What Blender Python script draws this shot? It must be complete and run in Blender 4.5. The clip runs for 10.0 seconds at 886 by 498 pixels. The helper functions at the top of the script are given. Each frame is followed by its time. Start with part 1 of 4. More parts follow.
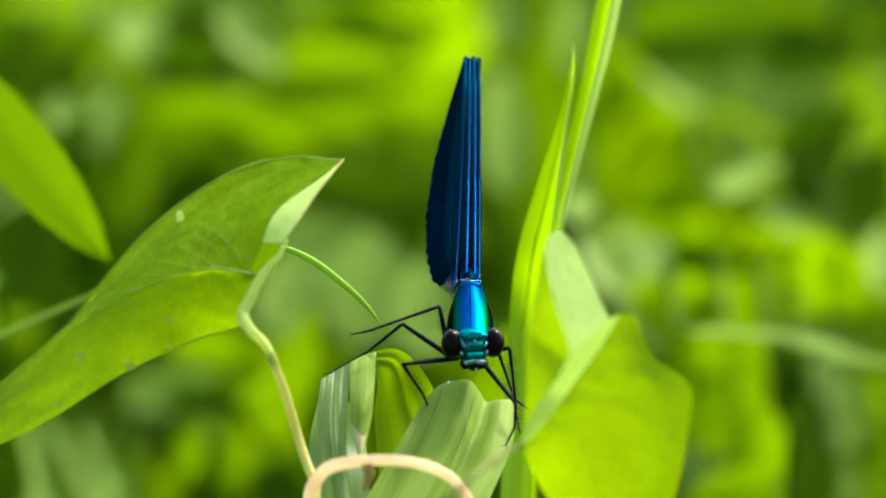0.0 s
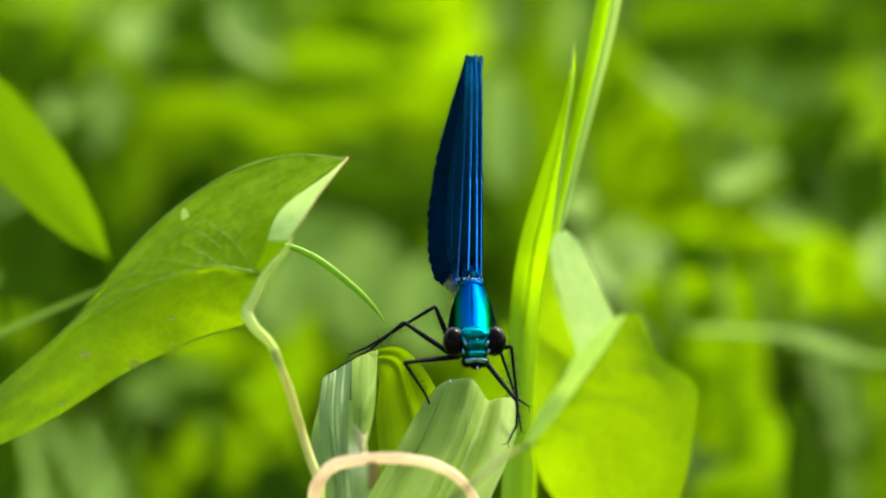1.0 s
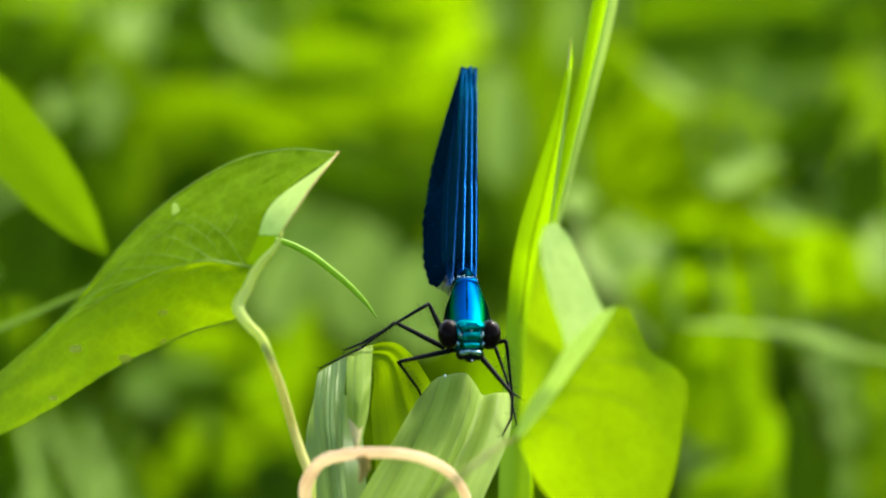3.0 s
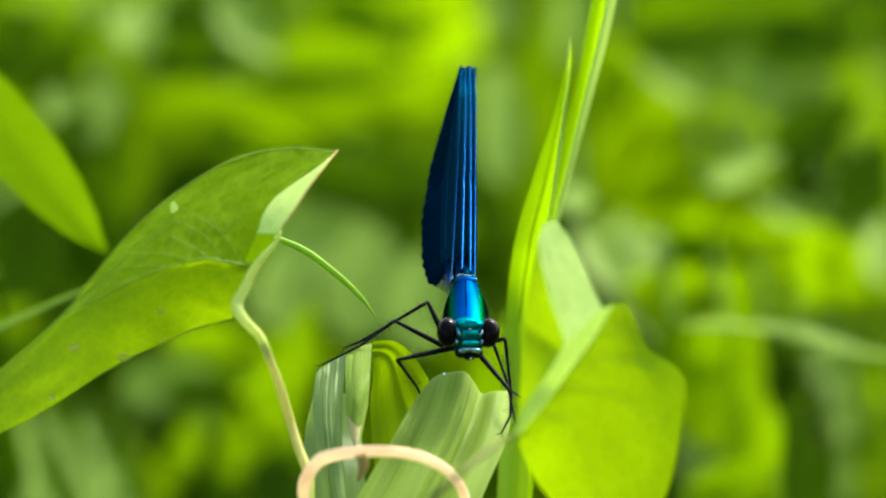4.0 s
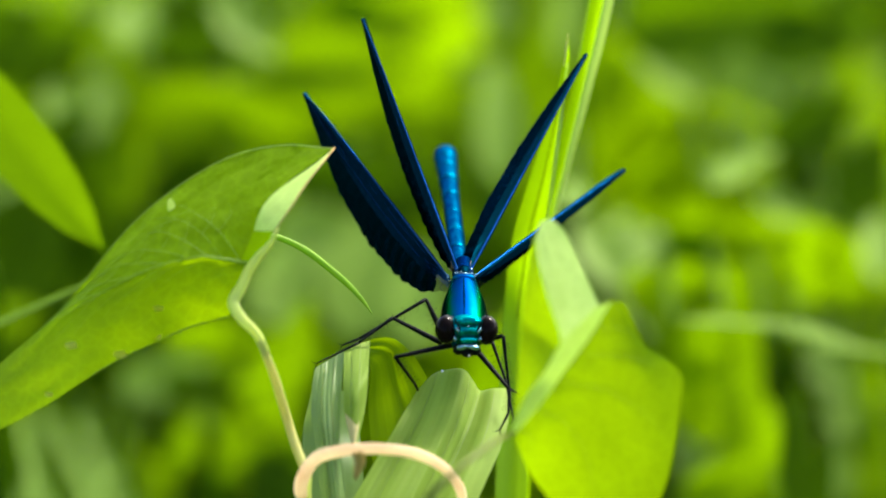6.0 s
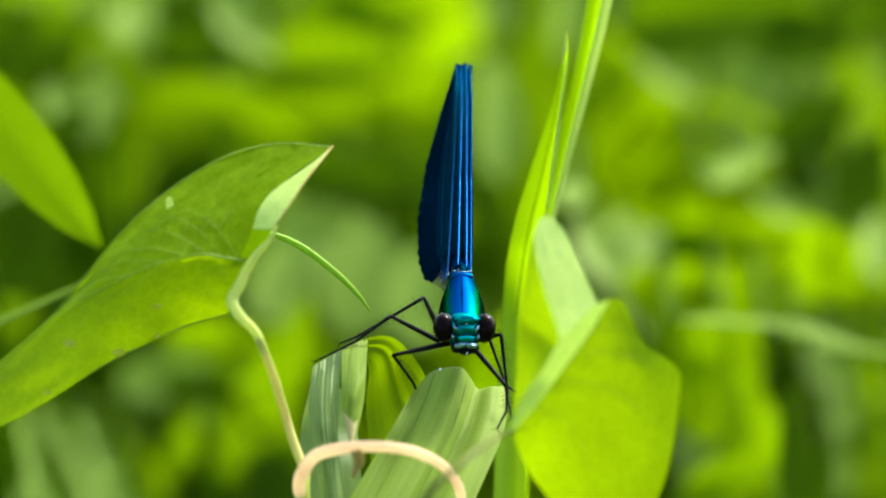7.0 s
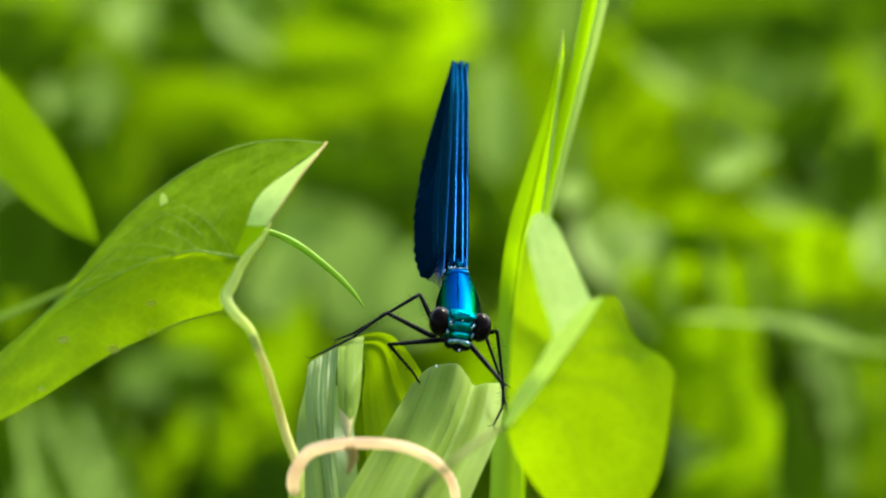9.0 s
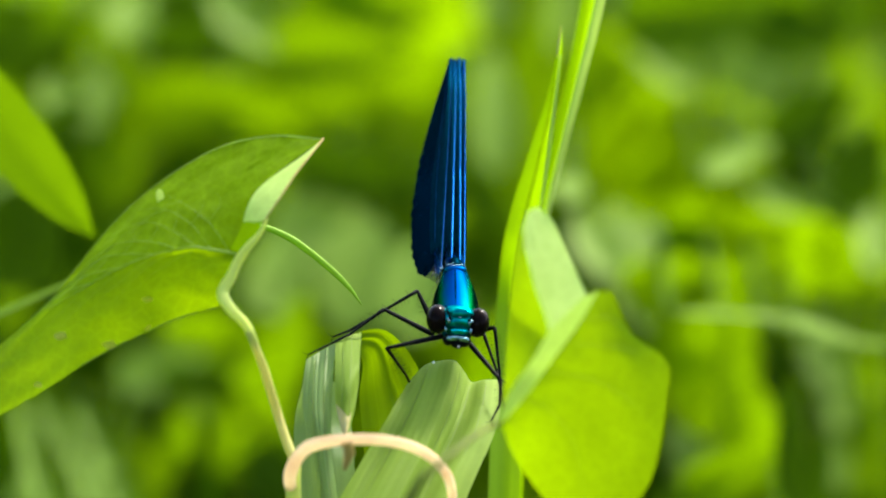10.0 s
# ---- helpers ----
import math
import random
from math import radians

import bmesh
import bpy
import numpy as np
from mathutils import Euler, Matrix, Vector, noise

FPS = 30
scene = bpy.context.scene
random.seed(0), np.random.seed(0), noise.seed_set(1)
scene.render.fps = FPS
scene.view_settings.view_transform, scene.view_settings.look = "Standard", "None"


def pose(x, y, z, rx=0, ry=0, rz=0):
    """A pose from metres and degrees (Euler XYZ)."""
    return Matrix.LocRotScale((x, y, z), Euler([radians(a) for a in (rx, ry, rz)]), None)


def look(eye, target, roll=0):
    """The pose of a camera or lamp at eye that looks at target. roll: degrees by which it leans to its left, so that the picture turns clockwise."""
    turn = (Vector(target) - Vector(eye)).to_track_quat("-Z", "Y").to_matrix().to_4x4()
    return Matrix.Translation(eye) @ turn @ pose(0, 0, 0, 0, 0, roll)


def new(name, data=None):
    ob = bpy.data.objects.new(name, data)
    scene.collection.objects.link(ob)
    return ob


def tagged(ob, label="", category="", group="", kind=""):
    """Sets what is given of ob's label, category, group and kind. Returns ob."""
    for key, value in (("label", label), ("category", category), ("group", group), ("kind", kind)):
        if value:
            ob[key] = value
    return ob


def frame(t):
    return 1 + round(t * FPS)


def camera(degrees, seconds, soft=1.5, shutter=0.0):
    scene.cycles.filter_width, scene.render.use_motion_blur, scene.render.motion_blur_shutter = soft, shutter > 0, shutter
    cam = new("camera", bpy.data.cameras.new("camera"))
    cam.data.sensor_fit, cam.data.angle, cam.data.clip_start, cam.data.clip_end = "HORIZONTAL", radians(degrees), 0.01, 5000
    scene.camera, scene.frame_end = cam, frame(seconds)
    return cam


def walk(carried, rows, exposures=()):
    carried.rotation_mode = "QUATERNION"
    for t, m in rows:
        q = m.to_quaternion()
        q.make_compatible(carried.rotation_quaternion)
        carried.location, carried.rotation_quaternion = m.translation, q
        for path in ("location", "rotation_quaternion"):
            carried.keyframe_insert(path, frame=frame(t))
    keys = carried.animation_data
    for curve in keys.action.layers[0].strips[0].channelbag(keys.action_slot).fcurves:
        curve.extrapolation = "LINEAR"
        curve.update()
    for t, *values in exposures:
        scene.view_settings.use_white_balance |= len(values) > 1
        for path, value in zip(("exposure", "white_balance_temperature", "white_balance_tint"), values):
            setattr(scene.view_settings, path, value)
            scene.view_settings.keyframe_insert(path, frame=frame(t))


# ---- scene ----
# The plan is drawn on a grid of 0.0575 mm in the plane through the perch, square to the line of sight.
GRID = 0.0000575
CENTRE = Vector((0.0, 0.0, 0.45))
TILT = radians(18)
DIST = 0.9
FWD = Vector((0, math.cos(TILT), -math.sin(TILT)))
UP = Vector((0, math.sin(TILT), math.cos(TILT)))
RIGHT = Vector((1, 0, 0))
EYE = CENTRE - DIST * FWD


def at(x, y, d=0.0):
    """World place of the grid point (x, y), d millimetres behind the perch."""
    k = (DIST + d * 0.001) / DIST
    return EYE + FWD * DIST * k + RIGHT * ((x - 784) * GRID * k) + UP * ((441 - y) * GRID * k)


# ---- camera ----
DRIFT = [(0.0, 6.5, 15.5), (0.5, 5.5, 17.5), (1.0, 5.5, 12.5), (1.5, 4, 13.5), (2.0, 3.5, 11.5), (2.5, 3, 7), (4.0, 1, 2), (4.5, 0, 0),
         (5.0, 0, 0), (5.5, -1, -2), (7.0, -4, -6), (7.5, -4, -6), (8.0, -5, -6), (8.5, -5.5, -12), (9.0, -6, -10.5), (9.5, -8.5, -16), (10.0, -9.5, -17)]
cam = camera(5.74, 10.0, soft=1.75)
cam.data.dof.use_dof = True
cam.data.dof.focus_distance = 0.908
cam.data.dof.aperture_fstop = 22.0
walk(cam, [(t, look(EYE, CENTRE + RIGHT * (-dx * GRID) + UP * (dy * GRID))) for t, dx, dy in DRIFT], [(0.0, 1.24), (10.0, 1.24)])

# ---- light ----
SUN = (RIGHT * 0.38 + UP * 0.85 + FWD * 0.2).normalized()
world = bpy.data.worlds.new("sky")
scene.world = world
world.use_nodes = True
wn = world.node_tree
sky = wn.nodes.new("ShaderNodeTexSky")
sky.sky_type, sky.sun_disc, sky.dust_density = "NISHITA", False, 4.0
sky.sun_elevation, sky.sun_rotation = math.asin(SUN.z), math.atan2(SUN.x, SUN.y)
wn.links.new(sky.outputs[0], wn.nodes["Background"].inputs[0])
wn.nodes["Background"].inputs[1].default_value = 0.22
sun = new("sun", bpy.data.lights.new("sun", "SUN"))
sun.data.energy, sun.data.angle, sun.data.color = 3.2, radians(10), (1.0, 0.95, 0.86)
sun.matrix_world = look(CENTRE + SUN * 3, CENTRE)


# ---- materials ----
def shader(name):
    m = bpy.data.materials.new(name)
    m.use_nodes = True
    nt = m.node_tree
    return m, nt, nt.nodes["Principled BSDF"]


def node(nt, kind, **values):
    n = nt.nodes.new(kind)
    for k, v in values.items():
        n.inputs[k.replace("_", " ")].default_value = v
    return n


def ramp(nt, fac, stops):
    r = nt.nodes.new("ShaderNodeValToRGB")
    e = r.color_ramp.elements
    while len(e) < len(stops):
        e.new(0.5)
    for el, (p, c) in zip(e, stops):
        el.position, el.color = p, (*c, 1)
    nt.links.new(fac, r.inputs[0])
    return r.outputs[0]


def leaf_material(name, dark, light, glow, share=0.5, scale=260, rough=0.5, stripes=0.0, gloss=0.25, net=0.0):
    """A green blade: reflecting skin of two tones, and the light that comes through it."""
    m, nt, bsdf = shader(name)
    co = node(nt, "ShaderNodeTexCoord")
    big = node(nt, "ShaderNodeTexNoise", Scale=scale * 0.22, Detail=3.0, Roughness=0.6)
    fine = node(nt, "ShaderNodeTexNoise", Scale=scale * 6, Detail=4.0, Roughness=0.65)
    for n in (big, fine):
        nt.links.new(co.outputs["Object"], n.inputs["Vector"])
    mix = node(nt, "ShaderNodeMath")
    mix.operation = "MULTIPLY_ADD"
    mix.inputs[1].default_value = 0.3
    nt.links.new(fine.outputs[0], mix.inputs[0])
    sub = node(nt, "ShaderNodeMath")
    sub.operation = "MULTIPLY"
    sub.inputs[1].default_value = 0.8
    nt.links.new(big.outputs[0], sub.inputs[0])
    nt.links.new(sub.outputs[0], mix.inputs[2])
    fac = mix.outputs[0]
    if stripes:
        grain = node(nt, "ShaderNodeMapping")
        grain.inputs["Scale"].default_value = (stripes, 0.5, 1)
        nt.links.new(co.outputs["UV"], grain.inputs["Vector"])
        streak = node(nt, "ShaderNodeTexNoise", Scale=1.0, Detail=3.0, Roughness=0.65)
        nt.links.new(grain.outputs[0], streak.inputs["Vector"])
        add = node(nt, "ShaderNodeMath")
        add.operation = "MULTIPLY_ADD"
        add.inputs[1].default_value = 0.7
        nt.links.new(streak.outputs[0], add.inputs[0])
        half = node(nt, "ShaderNodeMath")
        half.operation = "MULTIPLY"
        half.inputs[1].default_value = 0.35
        nt.links.new(fac, half.inputs[0])
        nt.links.new(half.outputs[0], add.inputs[2])
        fac = add.outputs[0]
    if net:
        warp = node(nt, "ShaderNodeVectorMath")
        warp.operation = "MULTIPLY_ADD"
        warp.inputs[1].default_value = (0.0012, 0.0012, 0.0012)
        nt.links.new(big.outputs["Color"], warp.inputs[0])
        nt.links.new(co.outputs["Object"], warp.inputs[2])
        cells = node(nt, "ShaderNodeTexVoronoi", Scale=net)
        cells.feature = "DISTANCE_TO_EDGE"
        nt.links.new(warp.outputs[0], cells.inputs["Vector"])
        line = node(nt, "ShaderNodeMapRange")
        line.inputs["From Min"].default_value, line.inputs["From Max"].default_value = 0.0, 0.12
        line.inputs["To Min"].default_value, line.inputs["To Max"].default_value = 0.11, -0.005
        nt.links.new(cells.outputs["Distance"], line.inputs["Value"])
        plus = node(nt, "ShaderNodeMath")
        nt.links.new(fac, plus.inputs[0])
        nt.links.new(line.outputs[0], plus.inputs[1])
        fac = plus.outputs[0]
    colour = ramp(nt, fac, [(0.36, dark), (0.66, light)] if stripes else [(0.3, dark), (0.75, light)])
    nt.links.new(colour, bsdf.inputs["Base Color"])
    bsdf.inputs["Roughness"].default_value = rough
    bsdf.inputs["Specular IOR Level"].default_value = gloss
    bump = node(nt, "ShaderNodeBump", Strength=0.35, Distance=0.0002)
    nt.links.new(fac, bump.inputs["Height"])
    nt.links.new(bump.outputs[0], bsdf.inputs["Normal"])
    through_it = node(nt, "ShaderNodeBsdfTranslucent")
    shade = ramp(nt, fac, [(0.25, tuple(0.72 * g for g in glow)), (0.8, glow)])
    nt.links.new(shade, through_it.inputs["Color"])
    blend = node(nt, "ShaderNodeMixShader")
    blend.inputs[0].default_value = share
    nt.links.new(bsdf.outputs[0], blend.inputs[1])
    nt.links.new(through_it.outputs[0], blend.inputs[2])
    nt.links.new(blend.outputs[0], nt.nodes["Material Output"].inputs[0])
    return m


def metal_material(name, dark, light, scale=900, rough=0.3, metallic=1.0, coat=0.0, bump=0.3, spec=0.5, edge=(1.0, 1.0, 1.0)):
    m, nt, bsdf = shader(name)
    co = node(nt, "ShaderNodeTexCoord")
    n = node(nt, "ShaderNodeTexNoise", Scale=scale, Detail=4.0, Roughness=0.6)
    nt.links.new(co.outputs["Object"], n.inputs["Vector"])
    nt.links.new(ramp(nt, n.outputs[0], [(0.3, dark), (0.7, light)]), bsdf.inputs["Base Color"])
    bsdf.inputs["Metallic"].default_value = metallic
    bsdf.inputs["Roughness"].default_value = rough
    bsdf.inputs["Coat Weight"].default_value = coat
    bsdf.inputs["Specular IOR Level"].default_value = spec
    bsdf.inputs["Specular Tint"].default_value = (*edge, 1)
    b = node(nt, "ShaderNodeBump", Strength=bump, Distance=0.00005)
    nt.links.new(n.outputs[0], b.inputs["Height"])
    nt.links.new(b.outputs[0], bsdf.inputs["Normal"])
    return m


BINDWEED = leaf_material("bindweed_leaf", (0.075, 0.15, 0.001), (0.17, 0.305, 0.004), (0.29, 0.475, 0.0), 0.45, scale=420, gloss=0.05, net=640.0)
VEINLET = leaf_material("leaf_vein", (0.15, 0.26, 0.02), (0.22, 0.36, 0.04), (0.38, 0.56, 0.03), 0.45)
# Paler copy of the bindweed leaf: sunlight on lobes and fold is in its colour.
BINDWEED_LIT = leaf_material("bindweed_lit", (0.35, 0.51, 0.1), (0.48, 0.66, 0.17), (0.5, 0.76, 0.06), 0.42, gloss=0.2, net=640.0)
CURL = leaf_material("young_tendril", (0.16, 0.3, 0.02), (0.22, 0.4, 0.03), (0.4, 0.65, 0.0), 0.4, gloss=0.15)
PETIOLE = leaf_material("bindweed_stem", (0.5, 0.58, 0.12), (0.7, 0.78, 0.24), (0.8, 0.92, 0.2), 0.5, scale=700, gloss=0.15)
TAN_STEM = leaf_material("tan_stem", (0.48, 0.4, 0.12), (0.62, 0.64, 0.22), (0.72, 0.74, 0.2), 0.45, scale=500, gloss=0.15)
REDDISH = leaf_material("twining_stem", (0.7, 0.33, 0.19), (0.98, 0.92, 0.66), (1.0, 0.88, 0.62), 0.55, scale=700, gloss=0.12)
RUSTY = leaf_material("rusty_stem", (0.34, 0.2, 0.06), (0.56, 0.4, 0.14), (0.3, 0.2, 0.05), 0.1, gloss=0.15)
OLIVE = leaf_material("olive_stem", (0.1, 0.13, 0.02), (0.18, 0.2, 0.04), (0.2, 0.25, 0.02), 0.2, gloss=0.15)
BLADE = leaf_material("reed_leaf", (0.105, 0.175, 0.022), (0.23, 0.345, 0.05), (0.42, 0.6, 0.03), 0.42, stripes=6.0, rough=0.6, gloss=0.12)
# Bluer copy of the reed leaf: the sky's reflection is put into its colour.
BLADE_SKY = leaf_material("reed_sky_tint", (0.085, 0.155, 0.05), (0.2, 0.305, 0.09), (0.36, 0.55, 0.07), 0.44, stripes=6.0, rough=0.5, gloss=0.28)
GROOVE = leaf_material("reed_groove", (0.11, 0.18, 0.04), (0.15, 0.23, 0.05), (0.5, 0.65, 0.15), 0.5, gloss=0.1)
# Opaque white stands for the glint of a clear drop.
DEW_GLINT = metal_material("dew_glint", (0.8, 0.82, 0.8), (0.95, 0.95, 0.92), 500, 0.15, 0.0)
# Darker copy of the reed leaf: shade under the arch is put into its colour.
ARCH = leaf_material("reed_underside_shade", (0.06, 0.12, 0.004), (0.1, 0.18, 0.006), (0.21, 0.35, 0.0), 0.44, stripes=7.0, gloss=0.14)
GRASS = leaf_material("grass_blade", (0.08, 0.165, 0.003), (0.15, 0.28, 0.006), (0.36, 0.65, 0.0), 0.52, stripes=7.0, gloss=0.15)
CREASE = leaf_material("grass_crease", (0.05, 0.11, 0.003), (0.08, 0.16, 0.004), (0.2, 0.36, 0.0), 0.4, gloss=0.1)
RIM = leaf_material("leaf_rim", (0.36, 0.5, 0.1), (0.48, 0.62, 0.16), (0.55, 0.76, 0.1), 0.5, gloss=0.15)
BLEMISH = leaf_material("leaf_blemish", (0.3, 0.28, 0.08), (0.42, 0.38, 0.12), (0.92, 0.86, 0.4), 0.85, gloss=0.1)
DRY = leaf_material("dry_tip", (0.42, 0.38, 0.13), (0.64, 0.58, 0.26), (0.66, 0.6, 0.2), 0.4, scale=900)
# One weed leaf in graded tones: light and shade are put into these colours.
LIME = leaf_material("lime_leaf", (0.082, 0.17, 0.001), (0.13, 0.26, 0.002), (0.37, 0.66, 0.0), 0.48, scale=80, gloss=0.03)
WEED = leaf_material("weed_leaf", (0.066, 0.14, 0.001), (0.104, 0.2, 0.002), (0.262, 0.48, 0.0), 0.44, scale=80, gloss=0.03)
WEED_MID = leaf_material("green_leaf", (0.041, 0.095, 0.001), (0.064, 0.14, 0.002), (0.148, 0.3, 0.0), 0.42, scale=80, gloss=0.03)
WEED_DARK = leaf_material("shade_tone_leaf", (0.027, 0.06, 0.001), (0.042, 0.096, 0.002), (0.062, 0.145, 0.0), 0.35, scale=80, gloss=0.02)
# Palest tone: the sheen of leaves facing the sky is put into its colour.
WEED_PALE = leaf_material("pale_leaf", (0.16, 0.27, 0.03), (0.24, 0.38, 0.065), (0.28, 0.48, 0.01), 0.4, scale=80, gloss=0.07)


TEAL = metal_material("head_green", (0.0, 0.07, 0.1), (0.0, 0.27, 0.25), 1800, 0.3, bump=0.9, edge=(0.05, 0.8, 0.8))
ABDOMEN = metal_material("abdomen_blue", (0.0, 0.06, 0.11), (0.0, 0.16, 0.24), 1500, edge=(0.02, 0.25, 0.4))
TURQUOISE = metal_material("clypeus_turquoise", (0.0, 0.26, 0.3), (0.0, 0.45, 0.45), 1200, 0.25, edge=(0.1, 0.8, 0.9))
LIP = metal_material("lip_silver", (0.12, 0.26, 0.32), (0.25, 0.45, 0.5), 1500, 0.25)
BLACK = metal_material("leg_black", (0.002, 0.0024, 0.0022), (0.005, 0.006, 0.0055), 2500, 0.5, 0.0, 0.0, 0.3, 0.06, (0.34, 0.45, 0.42))
EYE_BROWN = metal_material("eye_brown", (0.002, 0.0013, 0.0012), (0.005, 0.003, 0.0026), 4000, 0.07, 0.0, 0.0, 0.03, 0.1, (0.42, 0.4, 0.4))


def thorax_material():
    """Blue plates that turn green, then black, towards the flanks."""
    m, nt, bsdf = shader("thorax_blue")
    co = node(nt, "ShaderNodeTexCoord")
    xyz = node(nt, "ShaderNodeSeparateXYZ")
    nt.links.new(co.outputs["Object"], xyz.inputs[0])
    away = node(nt, "ShaderNodeMath")
    away.operation = "ABSOLUTE"
    nt.links.new(xyz.outputs[0], away.inputs[0])
    n = node(nt, "ShaderNodeTexNoise", Scale=700.0, Detail=4.0)
    nt.links.new(co.outputs["Object"], n.inputs["Vector"])
    f = node(nt, "ShaderNodeMath")
    f.operation = "MULTIPLY_ADD"
    f.inputs[1].default_value = 288.0
    nt.links.new(away.outputs[0], f.inputs[0])
    k = node(nt, "ShaderNodeMath")
    k.operation = "MULTIPLY"
    k.inputs[1].default_value = 0.12
    nt.links.new(n.outputs[0], k.inputs[0])
    nt.links.new(k.outputs[0], f.inputs[2])
    nt.links.new(ramp(nt, f.outputs[0], [(0.05, (0.0, 0.032, 0.14)), (0.26, (0.0, 0.045, 0.15)), (0.4, (0.0, 0.07, 0.1)), (0.5, (0.0, 0.1, 0.03)), (0.6, (0.0, 0.02, 0.01)), (0.85, (0.016, 0.022, 0.022))]), bsdf.inputs["Base Color"])
    bsdf.inputs["Metallic"].default_value, bsdf.inputs["Roughness"].default_value, bsdf.inputs["Coat Weight"].default_value = 1.0, 0.42, 0.0
    bsdf.inputs["Specular Tint"].default_value = (0.0, 0.1, 0.16, 1)
    b = node(nt, "ShaderNodeBump", Strength=0.3, Distance=0.00005)
    nt.links.new(n.outputs[0], b.inputs["Height"])
    nt.links.new(b.outputs[0], bsdf.inputs["Normal"])
    return m


THORAX = thorax_material()
WING = metal_material("wing_blue", (0.0008, 0.0095, 0.0145), (0.0016, 0.021, 0.032), 1400, 0.5, 1.0, 0.0, edge=(0.004, 0.04, 0.11))
CLEAR = metal_material("wing_clear_base", (0.01, 0.016, 0.012), (0.04, 0.04, 0.02), 900, 0.4, 0.0, 0.0, 0.3, 0.1)
CLEAR.node_tree.nodes["Principled BSDF"].inputs["Alpha"].default_value = 0.55
VEIN = metal_material("wing_vein", (0.004, 0.034, 0.13), (0.014, 0.085, 0.28), 1600, 0.34, 1.0, 0.0, edge=(0.08, 0.34, 0.9))


# ---- shaping ----
def spline(points, n):
    """n points along a smooth curve through the given ones."""
    p = [Vector(q) for q in points]
    if len(p) == 2:
        return [p[0].lerp(p[1], i / (n - 1)) for i in range(n)]
    p = [2 * p[0] - p[1], *p, 2 * p[-1] - p[-2]]
    out = []
    for i in range(n):
        f = i / (n - 1) * (len(p) - 3)
        k = min(int(f), len(p) - 4)
        t = f - k
        a, b, c, d = p[k:k + 4]
        out.append(0.5 * (2 * b + (c - a) * t + (2 * a - 5 * b + 4 * c - d) * t * t + (3 * b - 3 * c + d - a) * t ** 3))
    return out


def sheet(rails, nu=28, nv=10, wave=0.0, waves=5.0, seed=0.0, dimple=0.0, ribs=0, deep=0.0):
    """A blade between two or more rails, gently uneven, with lengthwise ribs. UV: across, along."""
    bm = bmesh.new()
    uv = bm.loops.layers.uv.new("uv")
    r = [spline(q, nu) for q in rails]
    grid = []
    for i in range(nu):
        row = []
        across = spline([q[i] for q in r], nv)
        for j in range(nv):
            v = j / (nv - 1)
            p = across[j]
            if wave:
                p = p + FWD * wave * (math.sin(waves * 6.28 * i / nu + seed) * v ** 2 + 1.2 * noise.noise(Vector((i * 9.0 / nu, j * 5.0 / nv, seed))) + dimple * noise.noise(Vector((i * 34.0 / nu, j * 13.0 / nv, seed + 7))))
            if ribs:
                p = p - FWD * deep * (math.cos(6.2832 * ribs * v) + 0.5 * math.cos(6.2832 * ribs * 2.3 * v + seed))
            row.append(bm.verts.new(p))
        grid.append(row)
    for i in range(nu - 1):
        for j in range(nv - 1):
            f = bm.faces.new((grid[i][j], grid[i + 1][j], grid[i + 1][j + 1], grid[i][j + 1]))
            f.smooth = True
            for lo, (a, b) in zip(f.loops, ((i, j), (i + 1, j), (i + 1, j + 1), (i, j + 1))):
                lo[uv].uv = (b / (nv - 1), a / (nu - 1))
    return bm


def on_sheet(rails, u, v):
    """The point of a blade u along and v across it."""
    return spline([spline(q, 41)[round(u * 40)] for q in rails], 41)[round(v * 40)]


def spot(rails, x, y):
    """The point of a blade at the grid place (x, y)."""
    p = at(x, y)
    ray = (p - EYE).normalized()
    best = [on_sheet(rails, u / 40, v / 20) for u in range(41) for v in range(21)]
    return min(best, key=lambda q: ((q - EYE) - ray * (q - EYE).dot(ray)).length)


def patch(centre, w, h):
    """A small uneven disc on a leaf, turned to the viewer."""
    bm = bmesh.new()
    ring = []
    for k in range(12):
        r = 1 + 0.3 * noise.noise(Vector((k * 1.3, w * 9000, h * 5000)))
        ring.append(bm.verts.new(centre + RIGHT * (w * r * math.cos(k * 0.5236)) + UP * (h * r * math.sin(k * 0.5236))))
    bm.faces.new(ring)
    return bm


def tube(points, radii, n=24, sides=8, bm=None, flat=1.0):
    """A round, tapering stem along a smooth curve, closed at both ends."""
    bm = bm or bmesh.new()
    p = spline(points, n)
    rad = np.interp(np.linspace(0, 1, n), np.linspace(0, 1, len(radii)), radii)
    side = None
    rings = []
    for i in range(n):
        d = (p[min(i + 1, n - 1)] - p[max(i - 1, 0)]).normalized()
        if side is None:
            side = d.cross(Vector((0.3, 0.9, 0.2))).normalized()
        side = (side - d * side.dot(d)).normalized()
        other = d.cross(side)
        rings.append([bm.verts.new(p[i] + float(rad[i]) * (math.cos(a) * side + flat * math.sin(a) * other)) for a in (6.2832 * k / sides for k in range(sides))])
    for a, b in zip(rings, rings[1:]):
        for k in range(sides):
            bm.faces.new((a[k], a[(k + 1) % sides], b[(k + 1) % sides], b[k])).smooth = True
    bm.faces.new(rings[0][::-1])
    bm.faces.new(rings[-1])
    return bm


